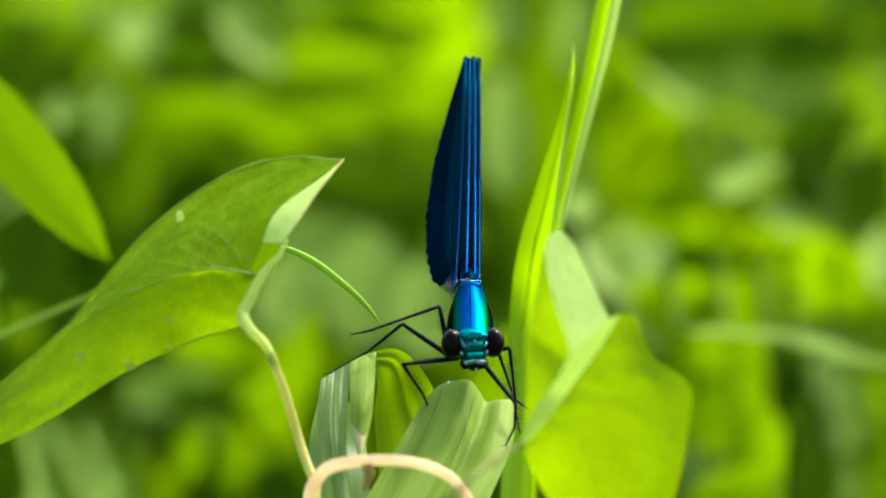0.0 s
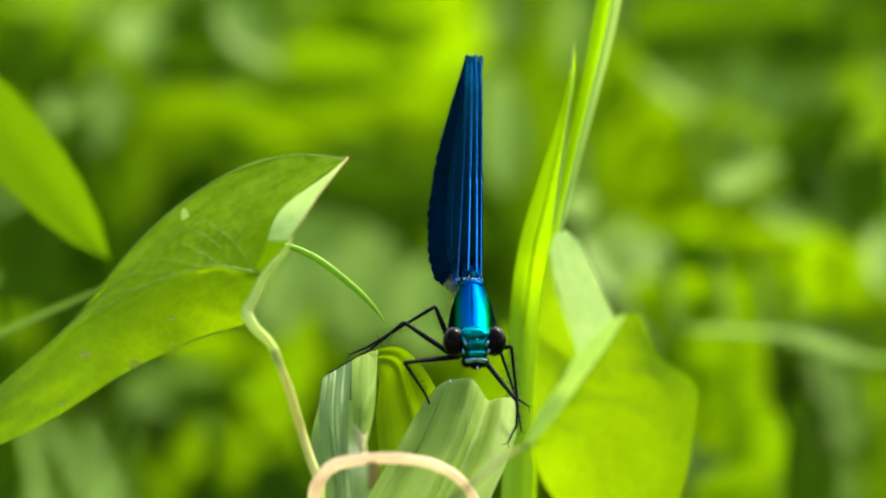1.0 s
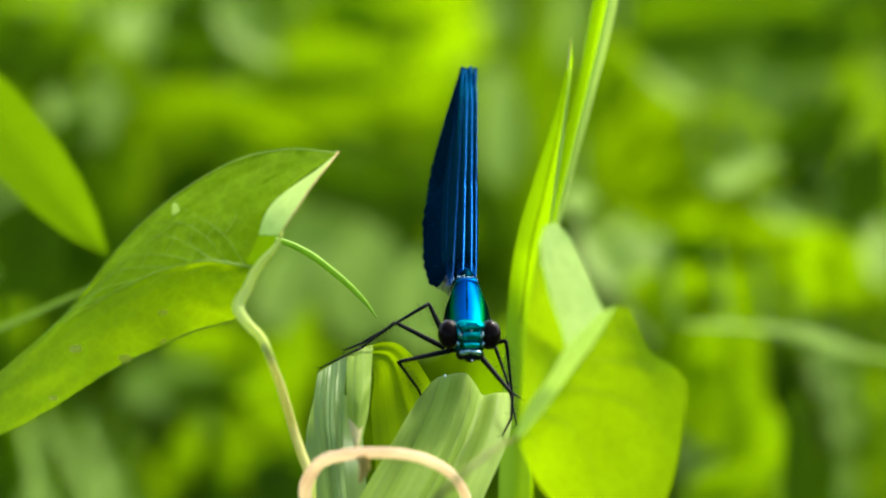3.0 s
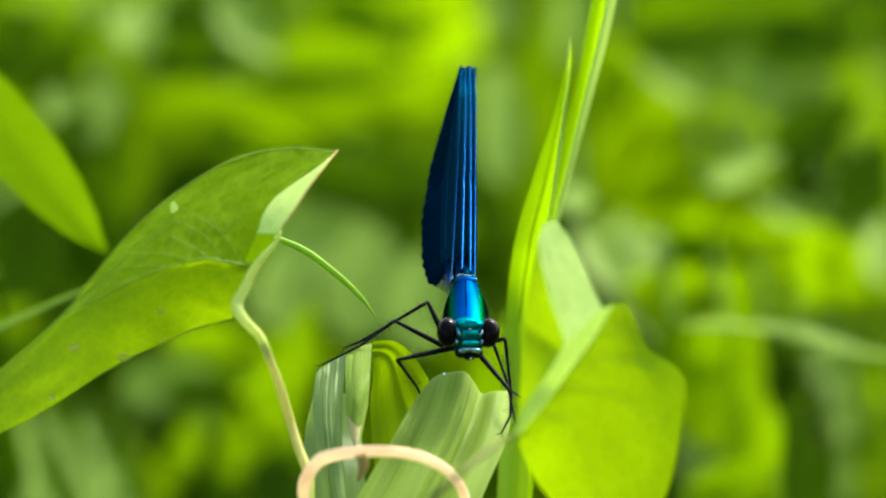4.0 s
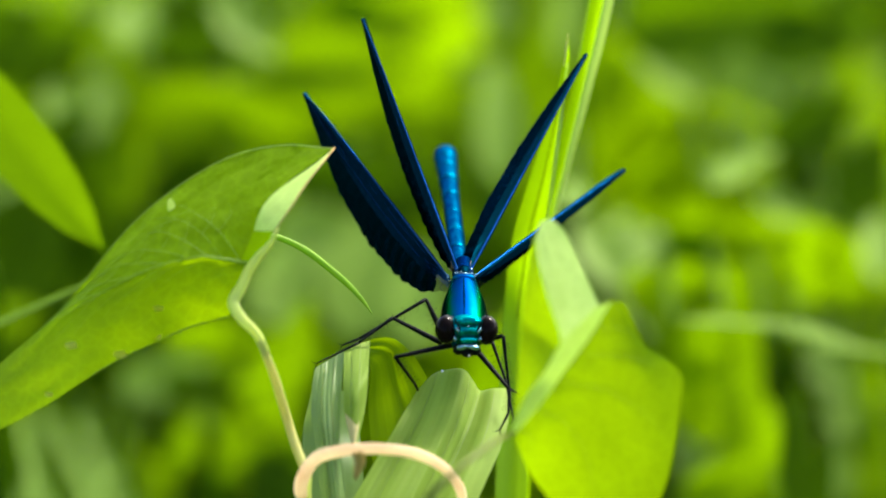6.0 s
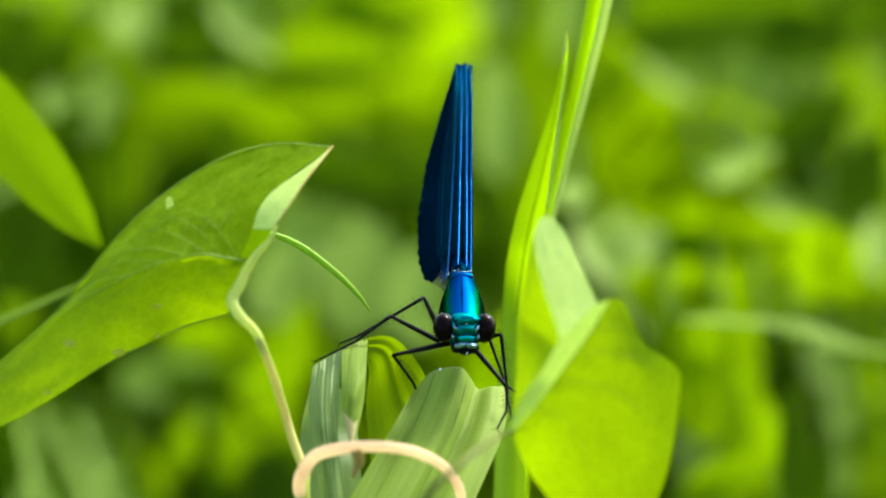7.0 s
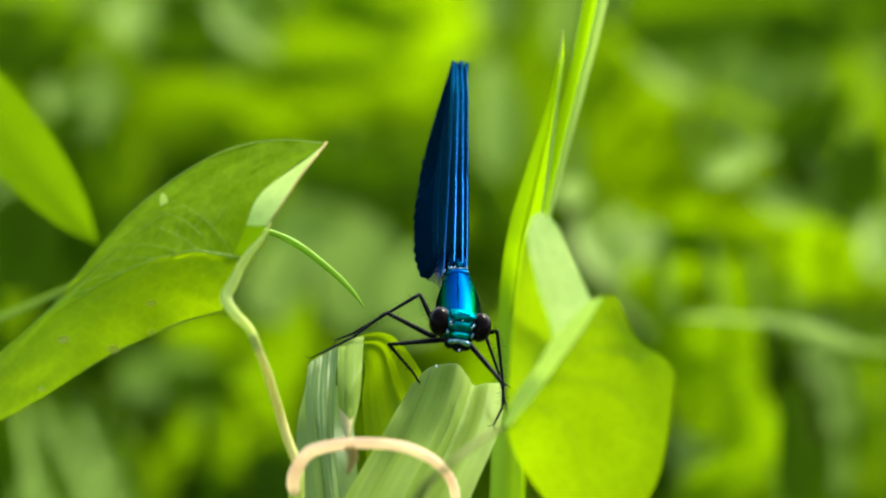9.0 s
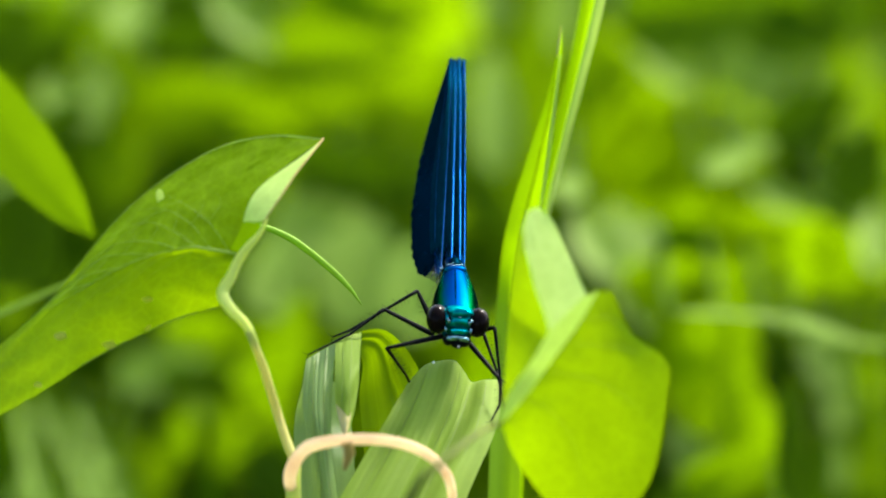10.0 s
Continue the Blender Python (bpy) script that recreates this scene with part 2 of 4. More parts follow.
def ball(centre, size, turn=(0, 0, 0), bm=None, seg=20, square=1.0):
    bm = bm or bmesh.new()
    m = Matrix.LocRotScale(Vector(centre), Euler([radians(a) for a in turn]), Vector(size))
    made = bmesh.ops.create_uvsphere(bm, u_segments=seg, v_segments=seg * 2 // 3, radius=1.0)
    for v in made["verts"]:
        v.co = m @ Vector([math.copysign(abs(c) ** square, c) for c in v.co])
    for v in made["verts"]:
        for f in v.link_faces:
            f.smooth = True
    return bm


def part(name, bm, material, parent=None, label=""):
    """One mesh object under a thing or a part; its vertices are in the parent's space."""
    me = bpy.data.meshes.new(name)
    bm.normal_update()
    bm.to_mesh(me)
    bm.free()
    me.materials.append(material)
    ob = new(name, me)
    if parent:
        ob.parent = parent
    return tagged(ob, label)


def thing(name, label, category, place=None, group="", kind=""):
    ob = new(name)
    ob.empty_display_size = 0.005
    if place is not None:
        ob.location = place
    return tagged(ob, label, category, group, kind)


def local(bm, origin):
    bmesh.ops.translate(bm, verts=bm.verts, vec=-Vector(origin))
    return bm


def rail(*pts):
    return [at(*p) for p in pts]


SWAYS = []


def sway(ob, rows):
    """Notes how a thing drifts in the air: seconds, grid steps to the side and down."""
    SWAYS.append((ob, ob.location.copy(), rows))


VINE_SWAY = [(0.0, 1.5, 1.5), (0.5, 4, 0.5), (1.0, 10.5, 1), (1.5, 5.5, 0), (2.0, 4, 0.5), (2.5, 0, -1), (4.0, -3.5, -1), (4.5, 0, 0), (5.0, 0, -1),
             (5.5, -3, 1), (7.0, -6.5, -1), (7.5, -6.5, -2), (8.0, -7, -1.5), (8.5, -8.5, -2), (9.0, -15, -2.5), (9.5, -13.5, -3), (10.0, -17.5, -3)]
RIGHT_SWAY = [(0.0, 0.5, 1.5), (0.5, 4.5, 1.5), (1.0, 11.5, 4), (1.5, 8, 3), (2.0, 6, 1), (2.5, -1.5, 0.5), (4.0, -5, -2), (4.5, 0, 0), (5.0, 1, -0.5),
              (5.5, -4, 0.5), (7.0, -8, -2.5), (7.5, -7, -2), (8.0, -9, -2.5), (8.5, -10.5, -3), (9.0, -17, -4), (9.5, -18.5, -6.5), (10.0, -21.5, -6)]
PERCH_SWAY = [(0.0, 1.5, 1.5), (0.5, 2, -0.5), (1.0, 5.5, 1.5), (1.5, 4, 0.5), (2.0, 2.5, 1), (2.5, 0.5, 1), (4.0, -1, 0), (4.5, 0, 0), (5.0, -0.5, 0),
              (5.5, 0, 2), (7.0, -3, 0), (7.5, -3, 0), (8.0, -3, 0), (8.5, -4, -1.5), (9.0, -8, -1.5), (9.5, -6.5, -1.5), (10.0, -9, -1)]
GRASS_SWAY = [(0.0, -0.5, 1), (0.5, 0.5, -1), (1.0, 1.5, 1), (1.5, 0, 0.5), (2.0, 0.5, -1.5), (2.5, 0, 0.5), (4.0, -1, 1), (4.5, 0, 0), (5.0, -2, 1),
              (5.5, -1, 2), (7.0, -2, 0), (7.5, -2, 1), (8.0, -2, -0.5), (8.5, -2.5, -0.5), (9.0, -7, 0.5), (9.5, -4.5, 0), (10.0, -6.5, -0.5)]

# ---- ground ----
bm = bmesh.new()
GN = 60
side = [math.copysign(abs(k / GN * 2 - 1) ** 4 * 400 + abs(k / GN * 2 - 1) * 2, k / GN * 2 - 1) for k in range(GN + 1)]
gv = [[bm.verts.new((x, y, 0.015 * noise.noise(Vector((x * 3, y * 3, 0))) - 0.01)) for y in side] for x in side]
for i in range(GN):
    for j in range(GN):
        bm.faces.new((gv[i][j], gv[i + 1][j], gv[i + 1][j + 1], gv[i][j + 1])).smooth = True
SOIL = leaf_material("meadow_ground", (0.02, 0.03, 0.008), (0.05, 0.085, 0.015), (0.05, 0.1, 0.0), 0.1, scale=12, rough=0.8, gloss=0.1)
tagged(part("ground", bm, SOIL), "dark mossy meadow soil under the weeds", "ground", kind="structure")


# ---- left bindweed leaf ----
def bindweed_left():
    base = at(545, 860, -12)
    base.z = 0.0
    b = thing("bindweed_vine", "green bindweed vine with a folded arrow-shaped leaf", "plant", base)
    up_rails = [rail((440, 474, -5), (352, 460, -7), (250, 492, -7), (110, 572, -5), (-40, 700, 2)),
                rail((493, 350, -3.5), (385, 372, -4.5), (272, 420, -5), (150, 520, -4), (-42, 698, 1)),
                rail((597, 267, -1), (500, 262, -1), (392, 292, -2), (250, 392, -3), (108, 560, -3.5), (-45, 696, 1.2))]
    low_rails = [rail((448, 474, -5), (352, 459, -7.4), (250, 488, -7), (108, 566, -4.8), (-60, 705, 2)),
                 rail((432, 525, -4.8), (330, 520, -6), (230, 552, -6.6), (90, 645, -5.4), (-62, 740, -0.5)),
                 rail((412, 564, -3.2), (330, 588, -4), (205, 648, -5.9), (60, 738, -5.6), (-65, 795, -1.5))]
    upper = part("leaf_half", local(sheet(up_rails, 110, 44, 0.00022, 4, 0.0, 0.6), base), BINDWEED, b)
    lower = part("leaf_half", local(sheet(low_rails, 100, 36, 0.0002, 4, 2.0, 0.25), base), BINDWEED, b)

    def vein(blade, leaf, places, r):
        pts = [on_sheet(blade, u, v) - FWD * 0.0002 for u, v in places]
        part("vein", local(tube(pts, [r, r * 0.7, r * 0.25], 18, 5), base), VEINLET, leaf)

    for u, far in ((0.02, 0.85), (0.1, 0.8), (0.19, 0.76), (0.29, 0.7), (0.39, 0.66), (0.5, 0.6), (0.61, 0.5)):
        way = [(u + 0.66 * v - 0.12 * v * v, v) for v in (0.02, far * 0.3, far * 0.65, far)]
        vein(up_rails, upper, way, 0.000055)
        (ua, va), (ub, vb) = way[1], way[2]
        vein(up_rails, upper, [way[1], (ua - 0.02, va + 0.14), (ua + 0.01, va + 0.28)], 0.00003)
        vein(up_rails, upper, [way[2], (ub + 0.07, vb + 0.02), (ub + 0.12, vb - 0.04)], 0.00003)
        if u > 0.15:
            vein(low_rails, lower, [(u + 0.5 * v - 0.1 * v * v, v) for v in (0.02, far * 0.3, far * 0.5, far * 0.7)], 0.00002)
    for x, y, r in ((292, 550, 0.0005), (280, 597, 0.00055), (133, 611, 0.00065), (222, 630, 0.0007), (90, 705, 0.0004)):
        part("blemish", local(patch(spot(low_rails, x, y) - FWD * 0.00025, r, r * 0.55), base), BLEMISH, lower, "small brown blemish")
    part("blemish", local(patch(spot(up_rails, 312, 366) - FWD * 0.0004, 0.0004, 0.0008), base), RIM, upper, "whitish scar on the leaf")
    part("margin", local(tube([p - FWD * 0.0001 for p in up_rails[2][:5]], [0.00008, 0.00008, 0.00004], 50, 5), base), VEINLET, upper)
    part("margin", local(tube([p - FWD * 0.0001 for p in low_rails[2][:4]], [0.00008, 0.00008, 0.00004], 50, 5), base), VEINLET, lower)
    lobe = sheet([rail((599, 266, -1), (560, 297, -2.4), (520, 325, -3.4), (488, 350, -4.2), (468, 378, -5), (457, 412, -5.6)),
                  rail((599, 267, -1), (572, 298, -4), (546, 332, -6), (524, 366, -7.4), (506, 392, -8), (492, 414, -8))], 30, 8, 0.0001, 3)
    turned = part("turned_lobe", local(lobe, base), BINDWEED_LIT, b, "underside of the turned lobe, coloured pale as if lit")
    part("margin", local(tube(rail((600, 265, -1.4), (573, 299, -4.3), (547, 333, -6.3), (525, 367, -7.7), (507, 393, -8.3), (493, 415, -8.3)), [0.00007, 0.00006, 0.00005], 30, 5), base), RUSTY, turned, "brownish leaf edge")
    # The heel's bright backlight is put into a brighter leaf colour.
    heel = sheet([rail((458, 411, -5.6), (447, 438, -5.4), (434, 462, -5.2)), rail((492, 412, -8), (476, 440, -7), (448, 466, -6))], 14, 6, 0.00005, 2)
    part("turned_lobe", local(heel, base), LIME, b, "heel of the lobe, coloured brighter for backlight")
    part("petiole", local(tube(rail((500, 408, -8.4), (487, 434, -7.6), (466, 458, -6.8), (448, 484, -6.2), (436, 510, -6), (421, 540, -6), (436, 568, -7), (462, 595, -7.5), (478, 630, -8)),
                               [0.0001, 0.0003, 0.00044, 0.00052, 0.00058, 0.00066, 0.00062, 0.00052, 0.00048], 50), base), PETIOLE, b, "pale green petiole")
    part("petiole", local(tube(rail((468, 608, -7.8), (492, 668, -8.5), (505, 710, -9), (530, 790, -10), (550, 840, -11)), [0.0004, 0.00048, 0.00048, 0.00052], 30), base), TAN_STEM, b, "tan lower petiole")
    part("midrib", local(tube(rail((446, 470, -5.8), (400, 462, -6.6), (352, 459, -7.4), (250, 489, -7.4), (110, 568, -5.4)), [0.00016, 0.00014, 0.0001, 0.00007, 0.00004], 30, 6), base), VEINLET, lower)
    p = [at(548, 840, -11), at(546, 900, -10), at(560, 1100, -5), at(575, 1600, 5)]
    q = base + Vector((0.0, 0.02, -0.004))
    part("stem", local(tube(p + [q], [0.0007, 0.0009, 0.0011, 0.0013], 40), base), PETIOLE, b)
    tw = rail((548, 905, -6), (540, 862, -14), (564, 818, -20), (605, 803, -22), (660, 798, -23), (715, 801, -23), (760, 813, -22), (800, 838, -19), (826, 884, -13), (815, 950, -3), (700, 960, 6), (560, 930, 5))
    part("twining_shoot", local(tube(tw, [0.0006, 0.0007, 0.00062, 0.00055, 0.00053, 0.00052, 0.0005, 0.00046, 0.00042, 0.0005], 80, 10), base), REDDISH, b, "cream and rusty pink shoot twined round the leaf")
    part("bud", local(tube(rail((640, 802, -23), (645, 822, -22.5), (637, 850, -21)), [0.0006, 0.0006, 0.0002], 10), base), RUSTY, b)
    part("curl", local(tube(rail((470, 420, 2), (500, 424, 3), (550, 448, 3), (610, 495, 3), (645, 530, 3), (667, 560, 3)), [0.0002, 0.0003, 0.00037, 0.00035, 0.00025, 0.00004], 30), base), CURL, b)
    # the leaf stands 7 mm nearer than the shoot
    low, high = at(0, 690).z, at(0, 560).z
    for o in b.children_recursive:
        for v in o.data.vertices if not o.name.startswith("curl") else ():
            w = v.co + base
            f = min(1.0, max(0.0, (w.z - low) / (high - low))) if w.x > at(400, 0).x else 1.0
            v.co = EYE + (w - EYE) * (1 - 0.008 * f) - base
    sway(b, VINE_SWAY)


def bindweed_right():
    base = at(930, 1000, -16)
    base.z = 0.0
    b = thing("bindweed_plant", "lime-green backlit bindweed leaf on its stem", "plant", base)
    mid = rail((918, 772, -16), (985, 695, -18), (1055, 605, -19.5), (1090, 538, -20))
    inner = rail((918, 774, -16), (1030, 770, -16.5), (1122, 690, -18), (1112, 600, -19.4), (1103, 538, -20))
    outer = rail((918, 776, -16), (960, 862, -13), (1060, 960, -12), (1176, 890, -12.5), (1217, 705, -15.5), (1205, 655, -16.5), (1150, 612, -18), (1115, 540, -20))
    leaf = part("leaf_half", local(sheet([mid, inner, outer], 80, 36, 0.00012, 2, 0.0, 0.12), base), BINDWEED, b)
    for u, far in ((0.12, 0.9), (0.3, 0.92), (0.5, 0.9), (0.68, 0.85), (0.84, 0.7)):
        pts = [on_sheet([mid, inner, outer], u - 0.1 * (1 - v), v) - FWD * 0.0002 for v in (0.05, far * 0.4, far * 0.7, far)]
        part("vein", local(tube(pts, [0.00005, 0.00004, 0.00001], 20, 5), base), VEINLET, leaf)
    face = sheet([rail((1003, 622, -18.6), (985, 560, -16.2), (968, 490, -13.6), (957, 435, -11.6), (966, 398, -10.4)),
                  rail((1075, 556, -16.4), (1066, 535, -15.6), (1040, 475, -13.3), (1012, 418, -11.3), (984, 390, -10.2))], 30, 12, 0.0001, 2)
    part("leaf_lobe", local(face, base), BINDWEED_LIT, b, "face of the upper lobe, coloured pale as if sunlit")
    back = sheet([rail((922, 745, -11.5), (930, 620, -14), (942, 500, -16), (955, 422, -15.5)),
                  rail((985, 652, -18.5), (1002, 606, -19), (968, 500, -19), (958, 428, -16.5))], 30, 10, 0.00012, 2)
    part("leaf_lobe", local(back, base), BINDWEED, b)
    strip = sheet([rail((912, 768, -18), (938, 712, -19.8), (975, 660, -20.8), (1002, 615, -21.2), (1066, 548, -21)),
                   rail((920, 774, -16.4), (966, 722, -18), (1015, 655, -19.4), (1056, 600, -19.9), (1092, 538, -20.3))], 30, 8, 0.0001, 2)
    part("leaf_fold", local(strip, base), BINDWEED_LIT, b, "crease beside the midrib, coloured pale as if lit")
    part("petiole", local(tube([at(918, 772, -18), at(880, 790, -28), at(815, 842, -34), at(760, 905, -32), at(700, 1100, -12), at(760, 1600, -4), base + Vector((0, 0.01, -0.004))], [0.00022, 0.00026, 0.0003, 0.0006, 0.001, 0.0012], 60), base), OLIVE, b, "thin olive petiole")
    # the leaf stands 22 mm nearer than its foot
    for o in b.children_recursive:
        for v in o.data.vertices:
            w = v.co + base
            f = min(1.0, max(0.0, (w.z - 0.2) / 0.18))
            v.co = EYE + (w - EYE) * (1 - 0.0245 * f) - base
    sway(b, RIGHT_SWAY)


def reed_leaf():
    """The broad folded leaf on which the insect sits, in two arching pieces on one culm."""
    base = at(720, 1500, 12)
    base.z = 0.0
    b = thing("reed_plant", "broad pale green reed leaf bent over as a perch", "plant", base)
    left = ((750, 708, 7), (746, 690, 3), (724, 724, -1), (688, 785, -5), (630, 882, -10), (560, 1000, -14))
    right = ((902, 712, 8), (908, 691, 5), (905, 735, 1), (892, 790, -3), (850, 886, -8), (800, 1010, -13))
    rails = []
    for f, lift, push in ((0, 0, 0), (0.14, 24, 0.5), (0.3, 32, -0.8), (0.47, 33, -1.2), (0.58, 14, 0.2), (0.66, -4, 0.9), (0.8, 0, -0.4), (1, 0, 0)):
        rails.append(rail(*[(a[0] + (c[0] - a[0]) * f, a[1] + (c[1] - a[1]) * f - lift * (1, 1, 0.55, 0.25, 0.1, 0)[k], a[2] + (c[2] - a[2]) * f + push) for k, (a, c) in enumerate(zip(left, right))]))
    perch = part("leaf_blade", local(sheet(rails, 50, 90, 0.00006, 4, 0.0, 0.0, 7, 0.00007), base), BLADE, b)

    def grooves(leaf, blade, places, r, material=GROOVE, a=0.05, c=0.97):
        for v in places:
            pts = [on_sheet(blade, a + (c - a) * k / 12, v) - FWD * 0.00006 for k in range(13)]
            part("groove", local(tube(pts, [r * 0.6, r, r * 0.8], 40, 5), base), material, leaf)

    grooves(perch, rails, (0.2, 0.52, 0.7, 0.88), 0.00004, GROOVE, 0.2)
    outer_rails = [rail((560, 655, -1), (553, 720, -3), (560, 800, -6), (575, 920, -9)),
                   rail((585, 640, 0), (580, 720, -5), (586, 800, -8), (600, 920, -10)),
                   rail((613, 624, -0.6), (607, 700, -4), (606, 800, -7), (622, 920, -9))]
    outer = sheet(outer_rails, 40, 40, 0.00006, 3, 1.0, 0.0, 3, 0.0001)
    wrap = part("leaf_blade", local(outer, base), BLADE_SKY, b)
    grooves(wrap, outer_rails, (0.34, 0.7), 0.00009)
    inner_rails = [rail((612, 624, -0.8), (611, 690, -5), (613, 740, -7), (626, 792, -9)),
                   rail((636, 612, 0), (633, 690, -6.5), (632, 740, -8), (630, 794, -9.2)),
                   rail((658, 606, 1), (655, 655, -4), (651, 715, -6), (634, 796, -9))]
    flap = part("leaf_blade", local(sheet(inner_rails, 40, 30, 0.00005, 3, 2.0, 0.0, 2, 0.00005), base), BLADE, b)
    grooves(flap, inner_rails, (0.3, 0.62), 0.00005)
    dry = sheet([[on_sheet(inner_rails, u + (1 - u) * k / 6, v) - FWD * 0.00015 for k in range(7)] for u, v in ((0.62, 0.03), (0.68, 0.25), (0.73, 0.42), (0.77, 0.6), (0.78, 0.8))], 16, 13, 0.00005, 3)
    part("dry_tip", local(dry, base), DRY, flap, "dry tan leaf tip")
    tail = sheet([rail((556, 690, 0), (540, 760, 0), (540, 830, -2), (552, 920, -4)),
                  rail((600, 690, 0), (590, 760, -1), (592, 830, -4), (600, 920, -6)),
                  rail((640, 720, 1), (640, 770, 0), (645, 830, -3), (650, 920, -5))], 30, 12, 0.00006, 3)
    part("leaf_blade", local(tail, base), BLADE_SKY, b)
    arch_edges = [rail((613, 623, -0.3), (655, 605, 3), (700, 603, 6), (740, 640, 9), (770, 700, 11), (785, 790, 12)),
                  rail((620, 630, 0.5), (655, 622, 4), (690, 632, 8), (708, 690, 11), (722, 745, 12), (725, 820, 13)),
                  rail((635, 640, 1), (652, 645, 4), (660, 665, 8), (655, 720, 11), (660, 790, 12), (665, 850, 13))]
    arch_rails = []
    for f, push in ((0, 0), (0.16, 0.2), (0.32, -0.3), (0.46, 0.35), (0.62, -0.1), (0.8, 0.3), (1, 0)):
        k = min(int(f * 2), 1)
        n = max(len(q) for q in arch_edges)
        arch_rails.append([p.lerp(q, f * 2 - k) + FWD * push * 0.001 * math.sin(3.1416 * m / (n - 1)) for m, (p, q) in enumerate(zip(spline(arch_edges[k], n), spline(arch_edges[k + 1], n)))])
    part("leaf_blade", local(sheet(arch_rails, 50, 49, 0.00005, 3, 0.5, 0.0, 5, 0.000022), base), ARCH, b, "backlit yellow-green arch of the leaf, its shade put into the colour")
    part("culm", local(tube([at(740, 790, 12), at(735, 900, 13), at(725, 1500, 14), base + Vector((0, 0.01, -0.004))], [0.001, 0.0016, 0.002], 30, 10), base), GRASS, b)
    part("dew_drop", local(ball(at(786, 660, -0.4), (0.00014, 0.00014, 0.00014), seg=12), base), DEW_GLINT, b, "tiny drop, its glint put into a white colour")
    sway(b, PERCH_SWAY)


def grass_plant():
    base = at(900, 1500, 35)
    base.z = 0.0
    b = thing("grass_plant", "tall bright green grass with pointed blades", "plant", base)
    blade = sheet([rail((1008, 64, 28.5), (1000, 115, 29.5), (983, 190, 31), (944, 310, 33.5), (912, 420, 36), (895, 560, 39), (880, 882, 33), (872, 1300, 27)),
                   rail((1009, 64, 28.5), (1005, 115, 29.8), (991, 200, 31.8), (962, 330, 34.6), (938, 430, 37), (920, 560, 40), (908, 882, 33.6), (900, 1300, 27.6)),
                   rail((1010, 64, 28.5), (1011, 115, 29.5), (1000, 200, 31), (982, 330, 33.5), (966, 430, 36), (948, 560, 39), (936, 882, 33), (928, 1300, 27))], 60, 11)
    front = part("grass_blade", local(blade, base), GRASS, b)
    part("midrib", local(tube(rail((1003, 120, 29.8), (991, 200, 31.6), (962, 330, 34.4), (938, 430, 36.8), (920, 560, 39.8), (912, 660, 42)), [0.00003, 0.00008, 0.0001, 0.00006], 40, 6), base), CREASE, front)
    part("dry_tip", local(tube(rail((1009.5, 62, 28.2), (1006, 90, 28.8), (1002, 120, 29.3)), [0.00004, 0.00012, 0.00006], 10, 5), base), DRY, front, "dry pale tip")
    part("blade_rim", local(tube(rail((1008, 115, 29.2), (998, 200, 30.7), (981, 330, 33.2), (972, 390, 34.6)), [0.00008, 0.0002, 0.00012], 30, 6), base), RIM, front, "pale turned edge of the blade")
    tall = sheet([rail((1100, -260, 36), (1047, 0, 40), (1017, 160, 43), (986, 300, 45), (962, 420, 47), (930, 700, 52), (905, 1300, 52)),
                  rail((1115, -260, 36.6), (1066, 0, 41), (1034, 160, 44), (1000, 300, 46), (974, 420, 48), (940, 700, 53), (912, 1300, 53)),
                  rail((1125, -260, 36), (1080, 0, 40), (1043, 160, 43), (1008, 300, 45), (982, 420, 47), (950, 700, 52), (922, 1300, 52))], 40, 8)
    high = part("grass_blade", local(tall, base), GRASS, b)
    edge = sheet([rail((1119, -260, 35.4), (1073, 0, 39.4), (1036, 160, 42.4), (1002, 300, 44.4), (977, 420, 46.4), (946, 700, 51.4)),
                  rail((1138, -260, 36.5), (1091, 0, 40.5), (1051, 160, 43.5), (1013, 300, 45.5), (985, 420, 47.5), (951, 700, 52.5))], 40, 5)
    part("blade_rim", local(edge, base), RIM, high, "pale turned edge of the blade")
    part("culm", local(tube([at(908, 1000, 35), at(905, 1150, 36), at(902, 1500, 36), base + Vector((0, 0.01, -0.004))], [0.0012, 0.0016, 0.002], 30, 10), base), GRASS, b)
    sway(b, GRASS_SWAY)


bindweed_left()
bindweed_right()
reed_leaf()
grass_plant()


# ---- the damselfly ----
ROOT = at(825, 665, 1.0)


def near(x, y, d=0.0):
    """The grid point in the insect's own space."""
    return at(x, y, d) - ROOT


def rings(stations, sides=24):
    """A body of elliptic rings: places, half width, half height."""
    bm = bmesh.new()
    made = []
    n = len(stations)
    for i, (p, w, h) in enumerate(stations):
        d = (stations[min(i + 1, n - 1)][0] - stations[max(i - 1, 0)][0]).normalized()
        up = d.cross(RIGHT).normalized()
        if up.z < 0:
            up = -up
        across = up.cross(d).normalized()
        made.append([bm.verts.new(p + across * w * math.cos(a) + up * h * math.sin(a)) for a in (6.2832 * k / sides for k in range(sides))])
    for a, b in zip(made, made[1:]):
        for k in range(sides):
            bm.faces.new((a[k], a[(k + 1) % sides], b[(k + 1) % sides], b[k])).smooth = True
    bm.faces.new(made[0])
    bm.faces.new(made[-1][::-1])
    bmesh.ops.recalc_face_normals(bm, faces=bm.faces)
    return bm


def bone(p, q):
    """Pose at p with its own y axis towards q."""
    y = (q - p).normalized()
    x = y.cross(Vector((0.05, -1, 0.25))).normalized()
    z = x.cross(y)
    return Matrix.Translation(p) @ Matrix((x, y, z)).transposed().to_4x4()


def shank(length, radii, curve=0.0):
    """A leg segment along +y."""
    return tube([(0, 0, 0), (curve * 0.4, length * 0.5, 0), (0, length, 0)], radii, 10, 8)


